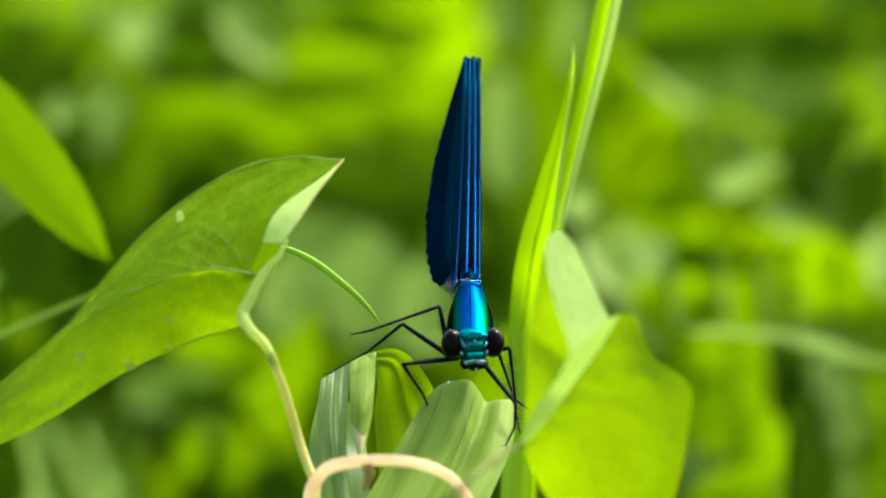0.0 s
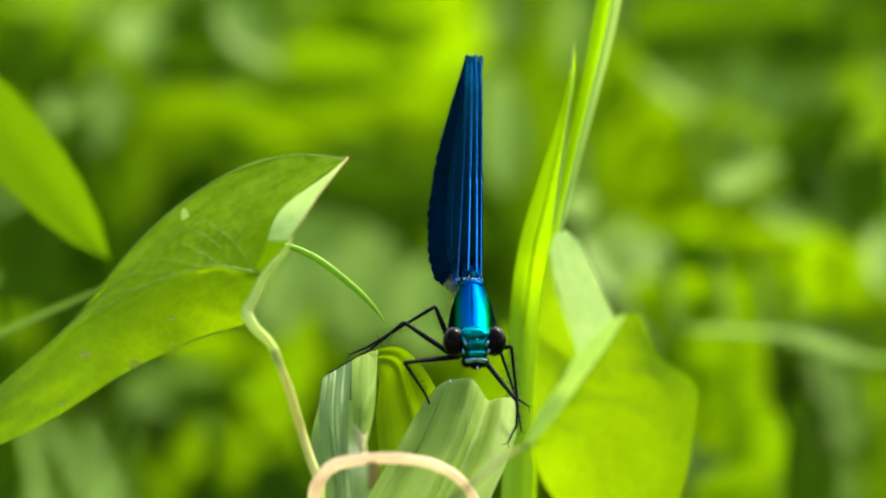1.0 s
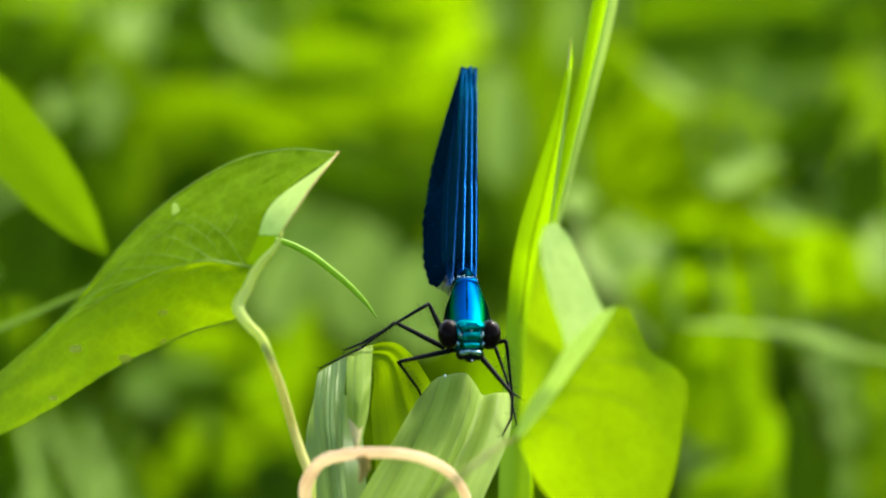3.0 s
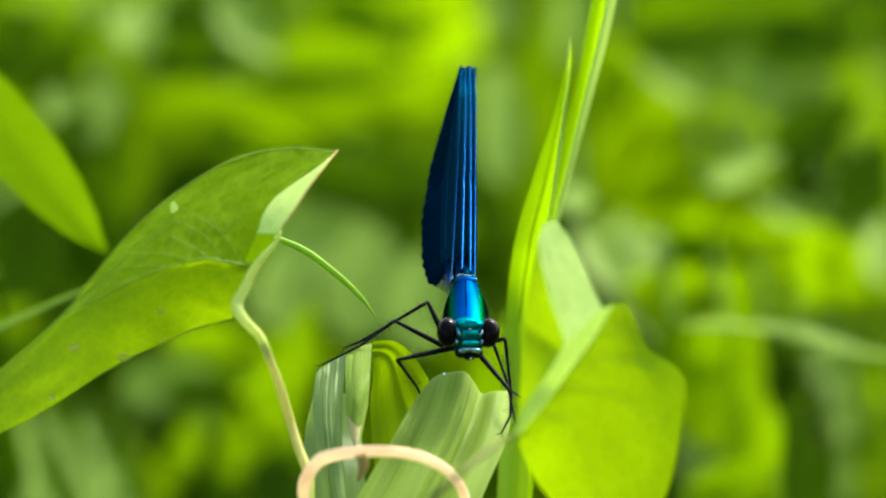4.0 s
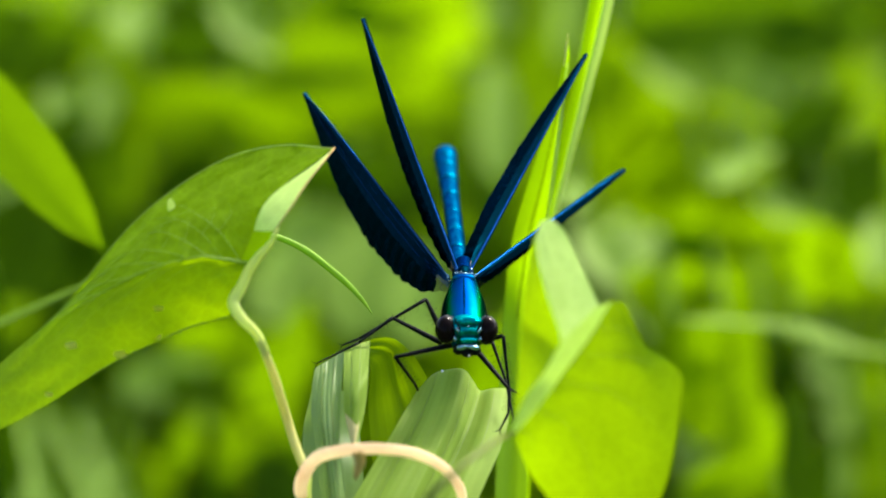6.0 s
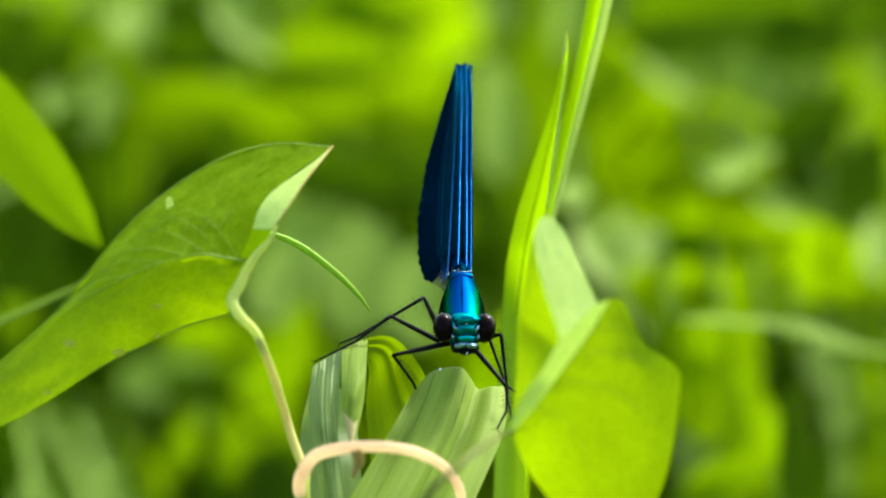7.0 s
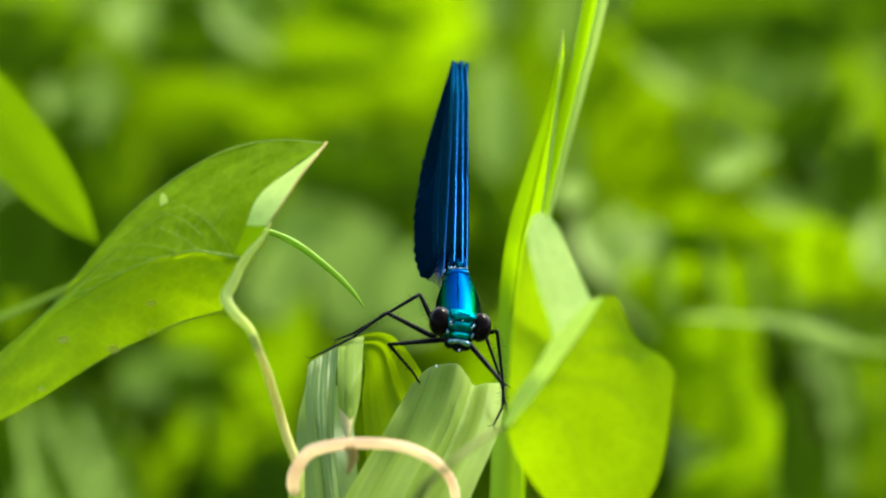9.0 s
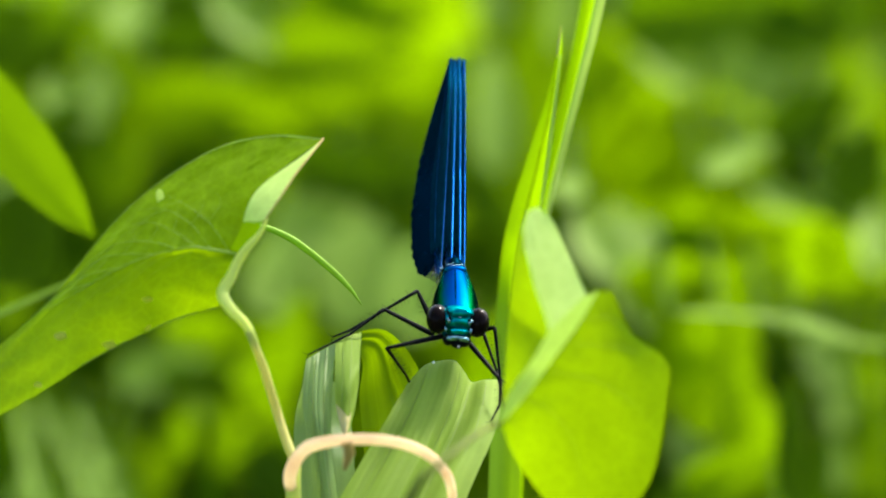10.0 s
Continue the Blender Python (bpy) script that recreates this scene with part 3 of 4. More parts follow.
def bristles(length, count, seed):
    """A comb of fine hairs along a leg segment."""
    bm = bmesh.new()
    rng = random.Random(seed)
    for k in range(count):
        y = length * (0.12 + 0.82 * k / max(count - 1, 1))
        for sx in (-1, 1) if k % 4 == 0 else (-1,):
            tip = Vector((sx * rng.uniform(0.45, 0.8) * 0.001, y + rng.uniform(0.0001, 0.0004), rng.uniform(-0.0003, 0.0003)))
            tube([(0, y, 0), tip], [0.000028, 0.00001], 2, 3, bm)
    return bm


WINGS = {}
LEGS = {}


def wing_mesh(length, chord, seed):
    """A pleated wing along +y, its trailing edge towards -x, faces towards z."""
    bm = bmesh.new()
    uv = bm.loops.layers.uv.new("uv")
    nu, nv = 130, 43
    grid = []
    for i in range(nu):
        s = i / (nu - 1)
        width = chord * (max(0.0, math.sin(math.pi * min(1, (s * 0.93 + 0.065)) ** 0.86)) ** (0.72 + 0.9 * max(0.0, s - 0.7))) * (1 - 0.2 * (1 - s) ** 3)
        width = max(width * min(1.0, (s + 0.025) / 0.19) ** 0.62, 0.0002)
        lead = -(0.06 * chord * max(0, s - 0.8) ** 2 / 0.04 if s > 0.8 else 0)
        row = []
        for j in range(nv):
            c = j / (nv - 1)
            rim = 1 + (0.045 * abs(math.sin(s * 58 + seed)) * (0.7 + 0.5 * math.sin(s * 31 + seed)) - 0.015) * max(0, c - 0.72) / 0.28
            pleat = (0.0002 if j % 2 else -0.0002) * (1 - 0.55 * c) * min(1, s * 8) * min(1.0, (1 - s) * 7)
            pleat += 0.00022 * math.sin(c * 6 + 2) * s
            if c > 0.4:
                pleat += 0.0009 * math.sin(s * 120 + 30 * (c - 0.75) ** 2) * (c - 0.4) * (1.12 - c) * max(0.12, 1 - 1.7 * s)
            row.append(bm.verts.new((lead - c * width * rim, s * length - 0.16 * chord * math.sin(2.2 * c) * max(0.0, 1 - s / 0.3) ** 1.5, pleat)))
        grid.append(row)
    for i in range(nu - 1):
        for j in range(nv - 1):
            f = bm.faces.new((grid[i][j], grid[i + 1][j], grid[i + 1][j + 1], grid[i][j + 1]))
            f.smooth = j > 18
            if i < 0.1 * nu and j > nv * 0.35:
                f.material_index = 1
            for lo, (a, b) in zip(f.loops, ((i, j), (i + 1, j), (i + 1, j + 1), (i, j + 1))):
                lo[uv].uv = (b / (nv - 1), a / (nu - 1))
    return bm


def wing_pose(base, x, y, length, droop, hint):
    """A wing from its base to the grid point (x, y), its trailing edge towards hint (aside, up, back)."""
    r = at(x, y, 0) - ROOT - base
    r = (r - FWD * r.dot(FWD)) * 1.03
    aim = RIGHT * hint[0] + UP * hint[1] + FWD * hint[2]
    chord = aim.normalized()
    for k in range(4):
        q = r - (chord - FWD * chord.dot(FWD)) * droop
        span = (q + FWD * math.sqrt(max(length ** 2 - q.length_squared, 1e-8))).normalized()
        chord = (aim - span * aim.dot(span)).normalized()
    return Matrix.Translation(base) @ Matrix((-chord, span, (-chord).cross(span))).transposed().to_4x4()


def damselfly():
    b = thing("damselfly", "metallic blue damselfly with dark blue wings, perched on a reed leaf", "insect", ROOT)
    # thorax: sloping front plates, shoulders, dark flanks
    top = near(824, 492, 6.5)
    slope = near(825, 572, -0.5)
    d = (top - slope)
    st = []
    for f, w, h in ((-0.12, 1.5, 1.2), (0.0, 2.2, 1.7), (0.2, 2.45, 1.95), (0.45, 2.45, 2.15), (0.7, 2.2, 2.15), (0.9, 1.8, 1.95), (1.04, 1.45, 1.7), (1.3, 1.1, 1.45), (1.7, 0.95, 1.1)):
        p = slope + d * min(f, 1.0) + Vector((0, 1, 0.05)) * max(0, f - 1) * 0.008
        up = d.normalized().cross(RIGHT).normalized()
        up = up if up.z > 0 else -up
        st.append((p - up * h * 0.001 * (0.95 if f <= 1 else 0.9), w * 0.001, h * 0.001))
    part("thorax", rings(st, 32), THORAX, b)
    up = d.normalized().cross(RIGHT).normalized()
    up = up if up.z > 0 else -up
    part("dorsal_carina", tube([slope + d * 0.12 + up * 0.00003, slope + d * 0.5 + up * 0.00006, slope + d * 0.98], [0.00005, 0.00011, 0.0001], 12, 6), WING, b)
    part("collar", ball(top + up * -0.0002, (0.0012, 0.0005, 0.00042), (30, 0, 0), seg=16), THORAX, b, "bright blue collar before the wings")
    beads = bmesh.new()
    rng = random.Random(12)
    for k in range(16):
        ball(top + RIGHT * (k - 7.5) * 0.00012 + d.normalized() * rng.uniform(0.0002, 0.0007) + up * rng.uniform(0.0, 0.0003), [rng.uniform(0.00005, 0.0001) for _ in range(3)], (k * 30, k * 50, 0), beads, 8)
    part("wing_hinge", beads, LIP, b, "pale beaded wing hinges")
    # Added filler, no real plate: keeps the gap between the wing roots dark.
    part("wing_root", ball(top + FWD * 0.0016 + up * 0.0001, (0.0008, 0.0013, 0.001), (20, 0, 0), seg=16), WING, b, "dark blue filler added between the wing roots")
    part("prothorax", rings([(slope + d * f - up * 0.0009, w * 0.001, h * 0.001) for f, w, h in ((-0.3, 0.7, 0.6), (-0.2, 1.15, 0.95), (-0.08, 1.3, 1.0), (0.04, 1.1, 0.9))]), TEAL, b)
    # fine hairs on the flanks
    fuzz = bmesh.new()
    rng = random.Random(5)
    for k in range(70):
        f, sx = rng.uniform(0.0, 1.0), rng.choice((-1, 1))
        root = slope + d * f - up * rng.uniform(0.0004, 0.002) + RIGHT * sx * 0.0021 * math.sin(0.9 + 1.5 * f)
        tip = root + (RIGHT * sx * rng.uniform(0.5, 1.0) + up * rng.uniform(-0.3, 0.6) + d.normalized() * rng.uniform(-0.4, 0.4)) * 0.0006
        tube([root, tip], [0.00001, 0.000004], 2, 3, fuzz)
    tagged(part("hairs", fuzz, OLIVE, b), kind="stuff")
    # abdomen in ten rings
    a0, a1 = near(820, 497, 13), near(791, 273, 46.3)
    a1 = a0 + (a1 - a0).normalized() * 0.0355
    cuts = [0, 0.035, 0.09, 0.21, 0.35, 0.49, 0.63, 0.76, 0.86, 0.93, 1.0]
    for k in range(10):
        p, q = a0.lerp(a1, cuts[k]), a0.lerp(a1, cuts[k + 1])
        fat = 0.00092 + 0.00034 * max(0, cuts[k + 1] - 0.7) / 0.3
        # The first two rings take the wing colour to darken that gap.
        part("segment", rings([(p.lerp(q, f), fat * w, fat * w) for f, w in ((0, 0.93), (0.06, 0.99), (0.3, 0.98), (0.8, 1.0), (0.95, 1.02), (1.0, 0.95))], 16), ABDOMEN if k > 1 else WING, b)
    for s in (-1, 1):
        part("cercus", tube([a1 + RIGHT * s * 0.0005, a1 + (a1 - a0).normalized() * 0.0008 + RIGHT * s * 0.0008, a1 + (a1 - a0).normalized() * 0.0013 + RIGHT * s * 0.0004], [0.00015, 0.00013, 0.00008], 8, 6), BLACK, b)
    # head
    hub = near(829, 583, -2.2)
    h = part("head", ball((0, 0, 0), (0.0021, 0.0011, 0.00135), (-20, 0, 0)), TEAL, b, "metallic green-blue head")
    h.location = hub
    LEGS["head"] = (h, hub)
    tiny = 0.0000575
    mm = lambda x, y, dd: RIGHT * ((x - 829) * tiny) + UP * ((583 - y) * tiny) + FWD * dd * 0.001
    for s in (-1, 1):
        part("eye", ball(mm(829 + s * 36, 587, 0.1), (0.00115, 0.0013, 0.0015), (-18, s * 8, s * 12), seg=28), EYE_BROWN, h, "glossy dark brown eye")
        part("antenna", tube([mm(829 + s * 17, 586, -1.3), mm(829 + s * 20, 578, -1.8), mm(829 + s * 31, 560, -2.4)], [0.00016, 0.0001, 0.00003], 10, 6), BLACK, h)
        part("antenna_base", ball(mm(829 + s * 19, 588, -1.25), (0.0002, 0.0003, 0.00034), (0, s * 25, 0), seg=12), LIP, h)
        part("ocellus", ball(mm(829 + s * 9, 574, -1.15), (0.00014, 0.00014, 0.00014), seg=10), LIP, h)
        part("mandible", ball(mm(829 + s * 15, 622, -0.5), (0.0006, 0.0005, 0.0006), (0, 0, s * 20), seg=14), BLACK, h)
        part("lip_plate", ball(mm(829 + s * 10, 617, -1.05), (0.00062, 0.0004, 0.00026), (0, s * 10, 0), seg=14, square=0.5), LIP, h, "silvery blue upper lip")
    part("vertex", ball(mm(829, 572, -0.45), (0.0014, 0.0009, 0.00065), (-20, 0, 0), seg=20, square=0.75), TEAL, h)
    part("frons", ball(mm(829, 589, -0.8), (0.00118, 0.0006, 0.00055), seg=20, square=0.7), TEAL, h)
    part("clypeus", ball(mm(830, 604, -1.0), (0.0009, 0.0005, 0.0003), seg=20, square=0.55), TURQUOISE, h, "shiny turquoise clypeus")
    part("mouth_drop", ball(mm(832, 632, -1.0), (0.0001, 0.0001, 0.00012), seg=10), DEW_GLINT, h, "pale drop at the mouth")
    for s in (-1, 1):
        part("cheek", ball(mm(829 + s * 22, 603, -0.7), (0.0002, 0.0003, 0.00032), (0, s * 20, 0), seg=12), LIP, h, "silvery cheek")
        part("vertex_boss", ball(mm(829 + s * 15, 571, -1.05), (0.0005, 0.0003, 0.00026), (0, s * 18, 0), seg=12), TEAL, h)
    part("ocellus", ball(mm(829, 581, -1.3), (0.00013, 0.00013, 0.00013), seg=10), LIP, h)
    part("lower_lip", ball(mm(830, 627, -0.5), (0.0007, 0.0006, 0.0005), seg=14), BLACK, h)
    # wings
    spec = (("forewing", -1, near(818, 490, 8), 0.0305, 0.0083), ("forewing", 1, near(833, 489, 8), 0.0305, 0.0083),
            ("hindwing", -1, near(800, 497, 9.5), 0.0300, 0.0090), ("hindwing", 1, near(841, 494, 9.5), 0.0300, 0.0090))
    for name, s, base, length, chord in spec:
        w = part(name, wing_mesh(length, chord, s), WING, b)
        w.data.materials.append(CLEAR)
        for c0, r in ((0.0, 0.00009 if name == "forewing" else 0.00006), (-0.05, 0.00003), (-0.10, 0.00005), (-0.15, 0.00003), (-0.21, 0.00004), (-0.28, 0.00003)):
            pts = [(chord * (c0 * math.sin(math.pi * (f * 0.9 + 0.08)) ** 0.5) - (0.06 * chord * (f - 0.8) ** 2 / 0.04 if f > 0.8 else 0)
                    + (-0.00009 if 0.44 < f < 0.46 else 0), f * length, 0.00005) for f in [k / 20 for k in range(21)]]
            part("vein", tube(pts, [r * k for k in ((1.2, 1.5, 1.4, 1.1, 0.8, 0.6, 0.5, 0.4, 0.2) if c0 == 0 else (0.9, 0.8, 0.5, 0.2))], 60, 6), VEIN, w)
        rng = random.Random(len(name) + s)
        knot = bmesh.new()
        for k in range(7):
            ball((rng.uniform(-0.0003, 0.0003), rng.uniform(-0.0001, 0.0008), rng.uniform(-0.0001, 0.0002)), [rng.uniform(0.00007, 0.00018) for _ in range(3)], (k * 40, k * 70, 0), knot, 8)
        for k in range(12):
            ball((rng.uniform(-0.00008, 0.00004), 0.0008 + k * 0.0004, 0.00012), [0.00006 - k * 0.0000025] * 3, (0, 0, 0), knot, 6)
        part("wing_joint", knot, LIP, w)
        WINGS[name, s] = (w, base, length, 0.06 * chord)
    # legs: hip, knee, ankle, toe
    legs = (("front_left", (802, 614, -1.5), (703, 635, -3), (738, 684, 0.5), (752, 712, 3)),
            ("middle_left", (786, 611, 0.5), (698, 566, 0), (638, 610, -1), (566, 652, -1.5)),
            ("hind_left", (782, 585, 2), (757, 533, 3), (638, 602, 1), (622, 611, -0.5)),
            ("front_right", (841, 617, 0.0), (905, 693, -3), (903, 735, -3.5), (888, 764, -4)),
            ("middle_right", (868, 603, 0.5), (894, 598, 0), (904, 690, 0), (925, 704, -1)),
            ("hind_right", (866, 600, 2), (874, 608, 2.5), (898, 676, 1), (912, 745, -2)))
    for key, *joints in legs:
        p, q, r, u = [near(*j) for j in joints]
        fem = part("leg", shank((q - p).length, [0.0003, 0.00026, 0.00018]), BLACK, b, "thin black bristly leg")
        m = bone(p, q)
        fem.matrix_basis = m
        tagged(part("bristles", bristles((q - p).length, 16, len(key) + 9), BLACK, fem), kind="stuff")
        tib = part("tibia", shank((r - q).length, [0.0002, 0.00015, 0.00013]), BLACK, fem)
        n = bone(q, r)
        tib.matrix_basis = m.inverted() @ n
        foot = shank((u - r).length, [0.00014, 0.00011, 0.00008])
        for sx in (-1, 1):
            tube([(0, (u - r).length, 0), (sx * 0.0002, (u - r).length + 0.0003, 0), (sx * 0.00055, (u - r).length + 0.0005, 0)], [0.00005, 0.00004, 0.00001], 6, 4, foot)
        tar = part("tarsus", foot, BLACK, fem)
        tar.matrix_basis = m.inverted() @ bone(r, u)
        hair = part("bristles", bristles((r - q).length, 20, len(key)), BLACK, fem)
        tagged(hair, kind="stuff")
        hair.matrix_basis = tib.matrix_basis
        LEGS[key] = (fem, tib, tar, hair, p, (q - p).length, (r - q).length, (u - r).length)
    return b


INSECT = damselfly()


# ---- background plants ----
def leaf_mesh(length, width, curl, seed, kind="oval"):
    rng = random.Random(seed)
    bm = bmesh.new()
    n, half = 10, 3
    grid = []
    for i in range(n):
        s = i / (n - 1)
        w = width * (max(0.0, math.sin(math.pi * s ** 0.75)) ** 0.8 if kind == "oval" else max(0.0, math.sin(math.pi * s ** 1.2)) ** 0.75 if kind == "broad" else (1 - s) ** 0.6 * min(1, 6 * s + 0.4)) + 0.0002
        row = []
        for j in range(-half, half + 1):
            v = j / half
            row.append(bm.verts.new((v * w * 0.5, s * length, -curl * length * s * s + abs(v) * w * (0.05 if kind == "broad" else 0.18) + rng.uniform(-1, 1) * 0.01 * width)))
        grid.append(row)
    for i in range(n - 1):
        for j in range(2 * half):
            bm.faces.new((grid[i][j], grid[i][j + 1], grid[i + 1][j + 1], grid[i + 1][j])).smooth = True
    return bm


def weed(name, label, root, leaves, material, kind="oval"):
    """A plant on a stem: each leaf as the grid place of its middle, depth, length and width in grid steps, its lean, and its hang:
    above 0 its far side is turned to the sun, below 0 its near side."""
    x0, d0 = root
    base = at(x0, 441, d0)
    base.z = 0.0
    b = thing(name, label, "plant", base, "weeds behind the perch")
    rng = random.Random(int(x0) + 3 * len(leaves))
    spray = []
    for x, y, d, length, width, lean, hang in leaves:
        if d < 180:
            spray.append((x, y, d, length, width, lean, hang))
            continue
        # a smaller leaf grows beside each, turned a little against it
        spray.append((x, y, d * 1.1 + 20, length, width, lean, hang * 0.85))
        spray.append((x + rng.gauss(0, 0.2) * max(width, length * 0.6), y + rng.gauss(0, 0.2) * max(width, length * 0.5), d * 1.1 + rng.uniform(0, 40), length * 0.55, width * 0.5, lean + rng.gauss(0, 30), hang * 0.85 + rng.gauss(0, 8)))
    for k, (x, y, d, length, width, lean, hang) in enumerate(spray):
        g = GRID * (DIST + d * 0.001) / DIST
        me = leaf_mesh(length * g, width * g, 0.06, k + int(x), kind)
        nrm = -FWD * math.cos(radians(hang)) - UP * math.sin(radians(hang))
        span = UP * math.cos(radians(lean)) + RIGHT * math.sin(radians(lean))
        span = (span - nrm * span.dot(nrm)).normalized()
        p = at(x, y, d) - span * length * g * 0.5
        o = part("leaf", me, material, b)
        o.matrix_basis = Matrix.Translation(p - base) @ Matrix((span.cross(nrm), span, nrm)).transposed().to_4x4()
        low = Vector((base.x * 0.3 + p.x * 0.7, base.y * 0.3 + p.y * 0.7 + 0.12, p.z * 0.5))
        part("stem", local(tube([p, p + FWD * 0.03, p + (low - p) * 0.2 + Vector((0, 0.09, 0)), low, base + Vector((0, 0.05, -0.005))], [0.0003, 0.0006, 0.0008, 0.0012], 18, 6), base), WEED_MID, b)
    return b


far_leaf = weed("nettle_plant", "bright lime pointed leaf on a slender stem", (-60, 80), [(-4, 214, 82, 600, 122, 141, 0)], WEED, "broad")
sway(far_leaf, [(0.0, 1.5, 1.5), (2.5, 0, 0), (4.5, 0, 0), (7.0, -4, -2.5), (9.0, -9, -5.5), (10.0, -10.5, -8)])
weed("grass_stalk", "thin bluish-green grass stalk leaning across", (-200, 60), [(50, 552, 66, 300, 13, 65, -10)], WEED_PALE, "blade")
# The brightest tone: extra backlight is put into this leaf's colour.
weed("meadow_weed", "lime leaf coloured brighter for backlight, among soft green weeds", (800, 420), [(800, 85, 400, 200, 150, 0, 45)], LIME)
weed("meadow_weed", "broad sunlit yellow-green leaves out of focus", (1250, 330), [
    (1150, 250, 320, 330, 200, 15, 38), (1250, 320, 285, 330, 220, 60, 40), (1180, 420, 255, 300, 170, 80, 40), (1330, 430, 245, 360, 170, 100, 42), (1480, 460, 235, 320, 140, 120, 42),
    (1400, 505, 220, 300, 100, 100, 40), (1280, 235, 290, 280, 140, 110, 32), (1110, 130, 340, 260, 90, -35, 24), (960, 170, 330, 420, 110, 4, 16), (1555, 255, 260, 100, 50, 0, 26), (1505, 160, 280, 180, 50, 5, 14), (1230, 520, 215, 260, 150, 100, 38)], WEED)
weed("meadow_weed", "sunlit green leaves low in the weeds", (1300, 280), [
    (1280, 650, 200, 340, 150, 10, 34), (1330, 760, 190, 300, 110, -15, 22), (1230, 600, 210, 220, 130, 20, 40), (1545, 800, 260, 200, 80, 10, 2), (1540, 690, 260, 120, 60, 0, 16), (1300, 850, 185, 200, 110, 60, 34), (885, 650, 185, 220, 100, 10, 42)], WEED)
weed("meadow_weed", "broad sunlit yellow-green leaves out of focus", (450, 330), [
    (330, 200, 300, 300, 140, 84, 18), (500, 215, 310, 340, 130, 94, 14), (650, 180, 320, 320, 120, 90, 14), (600, 110, 310, 300, 110, 92, 9), (660, 30, 330, 300, 110, 90, 5), (760, 190, 330, 200, 120, 60, 10),
    (235, 170, 280, 150, 90, 0, 26), (210, 290, 290, 200, 110, 0, 14)], WEED)
weed("meadow_weed", "sunlit green leaves low in the weeds", (420, 260), [
    (450, 620, 250, 340, 100, 100, 26), (330, 790, 230, 150, 60, 10, 18), (415, 790, 230, 170, 70, -10, 28), (505, 650, 215, 260, 90, 20, 24), (470, 750, 260, 200, 110, -20, 22), (250, 850, 250, 200, 80, -30, 10)], WEED)
weed("meadow_weed", "pale grey-green leaves, their soft sheen put into the colour", (600, 260), [
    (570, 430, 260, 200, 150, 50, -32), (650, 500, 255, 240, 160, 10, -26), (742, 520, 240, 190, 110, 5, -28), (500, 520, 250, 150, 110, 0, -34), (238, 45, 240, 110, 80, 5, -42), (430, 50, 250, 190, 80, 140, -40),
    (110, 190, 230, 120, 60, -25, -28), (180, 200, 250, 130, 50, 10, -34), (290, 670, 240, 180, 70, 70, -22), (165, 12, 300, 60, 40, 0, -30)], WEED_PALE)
weed("meadow_weed", "pale grey-green leaves, their soft sheen put into the colour", (1250, 300), [
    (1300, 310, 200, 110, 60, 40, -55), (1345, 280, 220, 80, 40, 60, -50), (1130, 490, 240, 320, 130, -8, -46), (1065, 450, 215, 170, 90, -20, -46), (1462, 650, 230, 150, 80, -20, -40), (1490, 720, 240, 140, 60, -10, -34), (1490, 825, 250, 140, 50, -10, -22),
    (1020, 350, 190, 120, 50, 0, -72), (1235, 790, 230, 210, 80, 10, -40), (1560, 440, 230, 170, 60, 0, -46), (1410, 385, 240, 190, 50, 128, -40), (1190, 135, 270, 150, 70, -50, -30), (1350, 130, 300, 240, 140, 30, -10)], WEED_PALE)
weed("tall_grass", "arching grass blades coloured pale as if lit", (1400, 180), [
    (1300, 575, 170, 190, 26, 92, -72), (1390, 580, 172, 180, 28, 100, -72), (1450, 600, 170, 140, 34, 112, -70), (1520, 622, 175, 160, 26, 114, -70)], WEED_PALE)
# Dark pockets between the weeds come from these leaves' darker colour.
weed("shade_weed", "leaves coloured dark green to stand for deep shade", (400, 230), [
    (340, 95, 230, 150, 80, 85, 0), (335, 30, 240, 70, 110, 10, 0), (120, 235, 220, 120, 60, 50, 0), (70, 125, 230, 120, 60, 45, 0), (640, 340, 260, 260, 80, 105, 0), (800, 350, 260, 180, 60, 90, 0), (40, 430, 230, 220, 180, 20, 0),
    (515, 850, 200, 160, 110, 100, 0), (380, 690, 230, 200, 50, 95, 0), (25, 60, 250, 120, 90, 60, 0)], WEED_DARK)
weed("shade_weed", "leaves coloured dark green to stand for deep shade", (1200, 230), [
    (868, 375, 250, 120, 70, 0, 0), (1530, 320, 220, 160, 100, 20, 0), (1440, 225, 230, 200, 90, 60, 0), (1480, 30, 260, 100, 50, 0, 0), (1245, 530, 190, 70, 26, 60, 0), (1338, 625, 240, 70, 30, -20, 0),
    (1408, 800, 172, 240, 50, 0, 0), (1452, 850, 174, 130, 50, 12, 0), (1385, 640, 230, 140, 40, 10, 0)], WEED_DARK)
weed("shade_weed", "broad leaves coloured dull green to stand for half shade", (1300, 260), [(1245, 40, 260, 300, 150, 82, -6), (1440, 60, 270, 260, 130, 80, -6), (60, 80, 280, 260, 130, 75, -3)], WEED_MID)
weed("tall_grass", "soft upright green grass stem", (950, 200), [(955, 330, 290, 900, 60, 3, 10)], WEED, "blade")
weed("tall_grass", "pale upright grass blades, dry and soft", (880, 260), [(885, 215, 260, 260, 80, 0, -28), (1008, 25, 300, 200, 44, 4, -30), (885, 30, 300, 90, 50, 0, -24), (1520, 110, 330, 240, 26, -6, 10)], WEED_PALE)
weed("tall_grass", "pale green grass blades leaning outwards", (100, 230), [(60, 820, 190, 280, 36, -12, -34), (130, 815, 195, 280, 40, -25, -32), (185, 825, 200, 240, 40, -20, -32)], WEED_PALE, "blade")


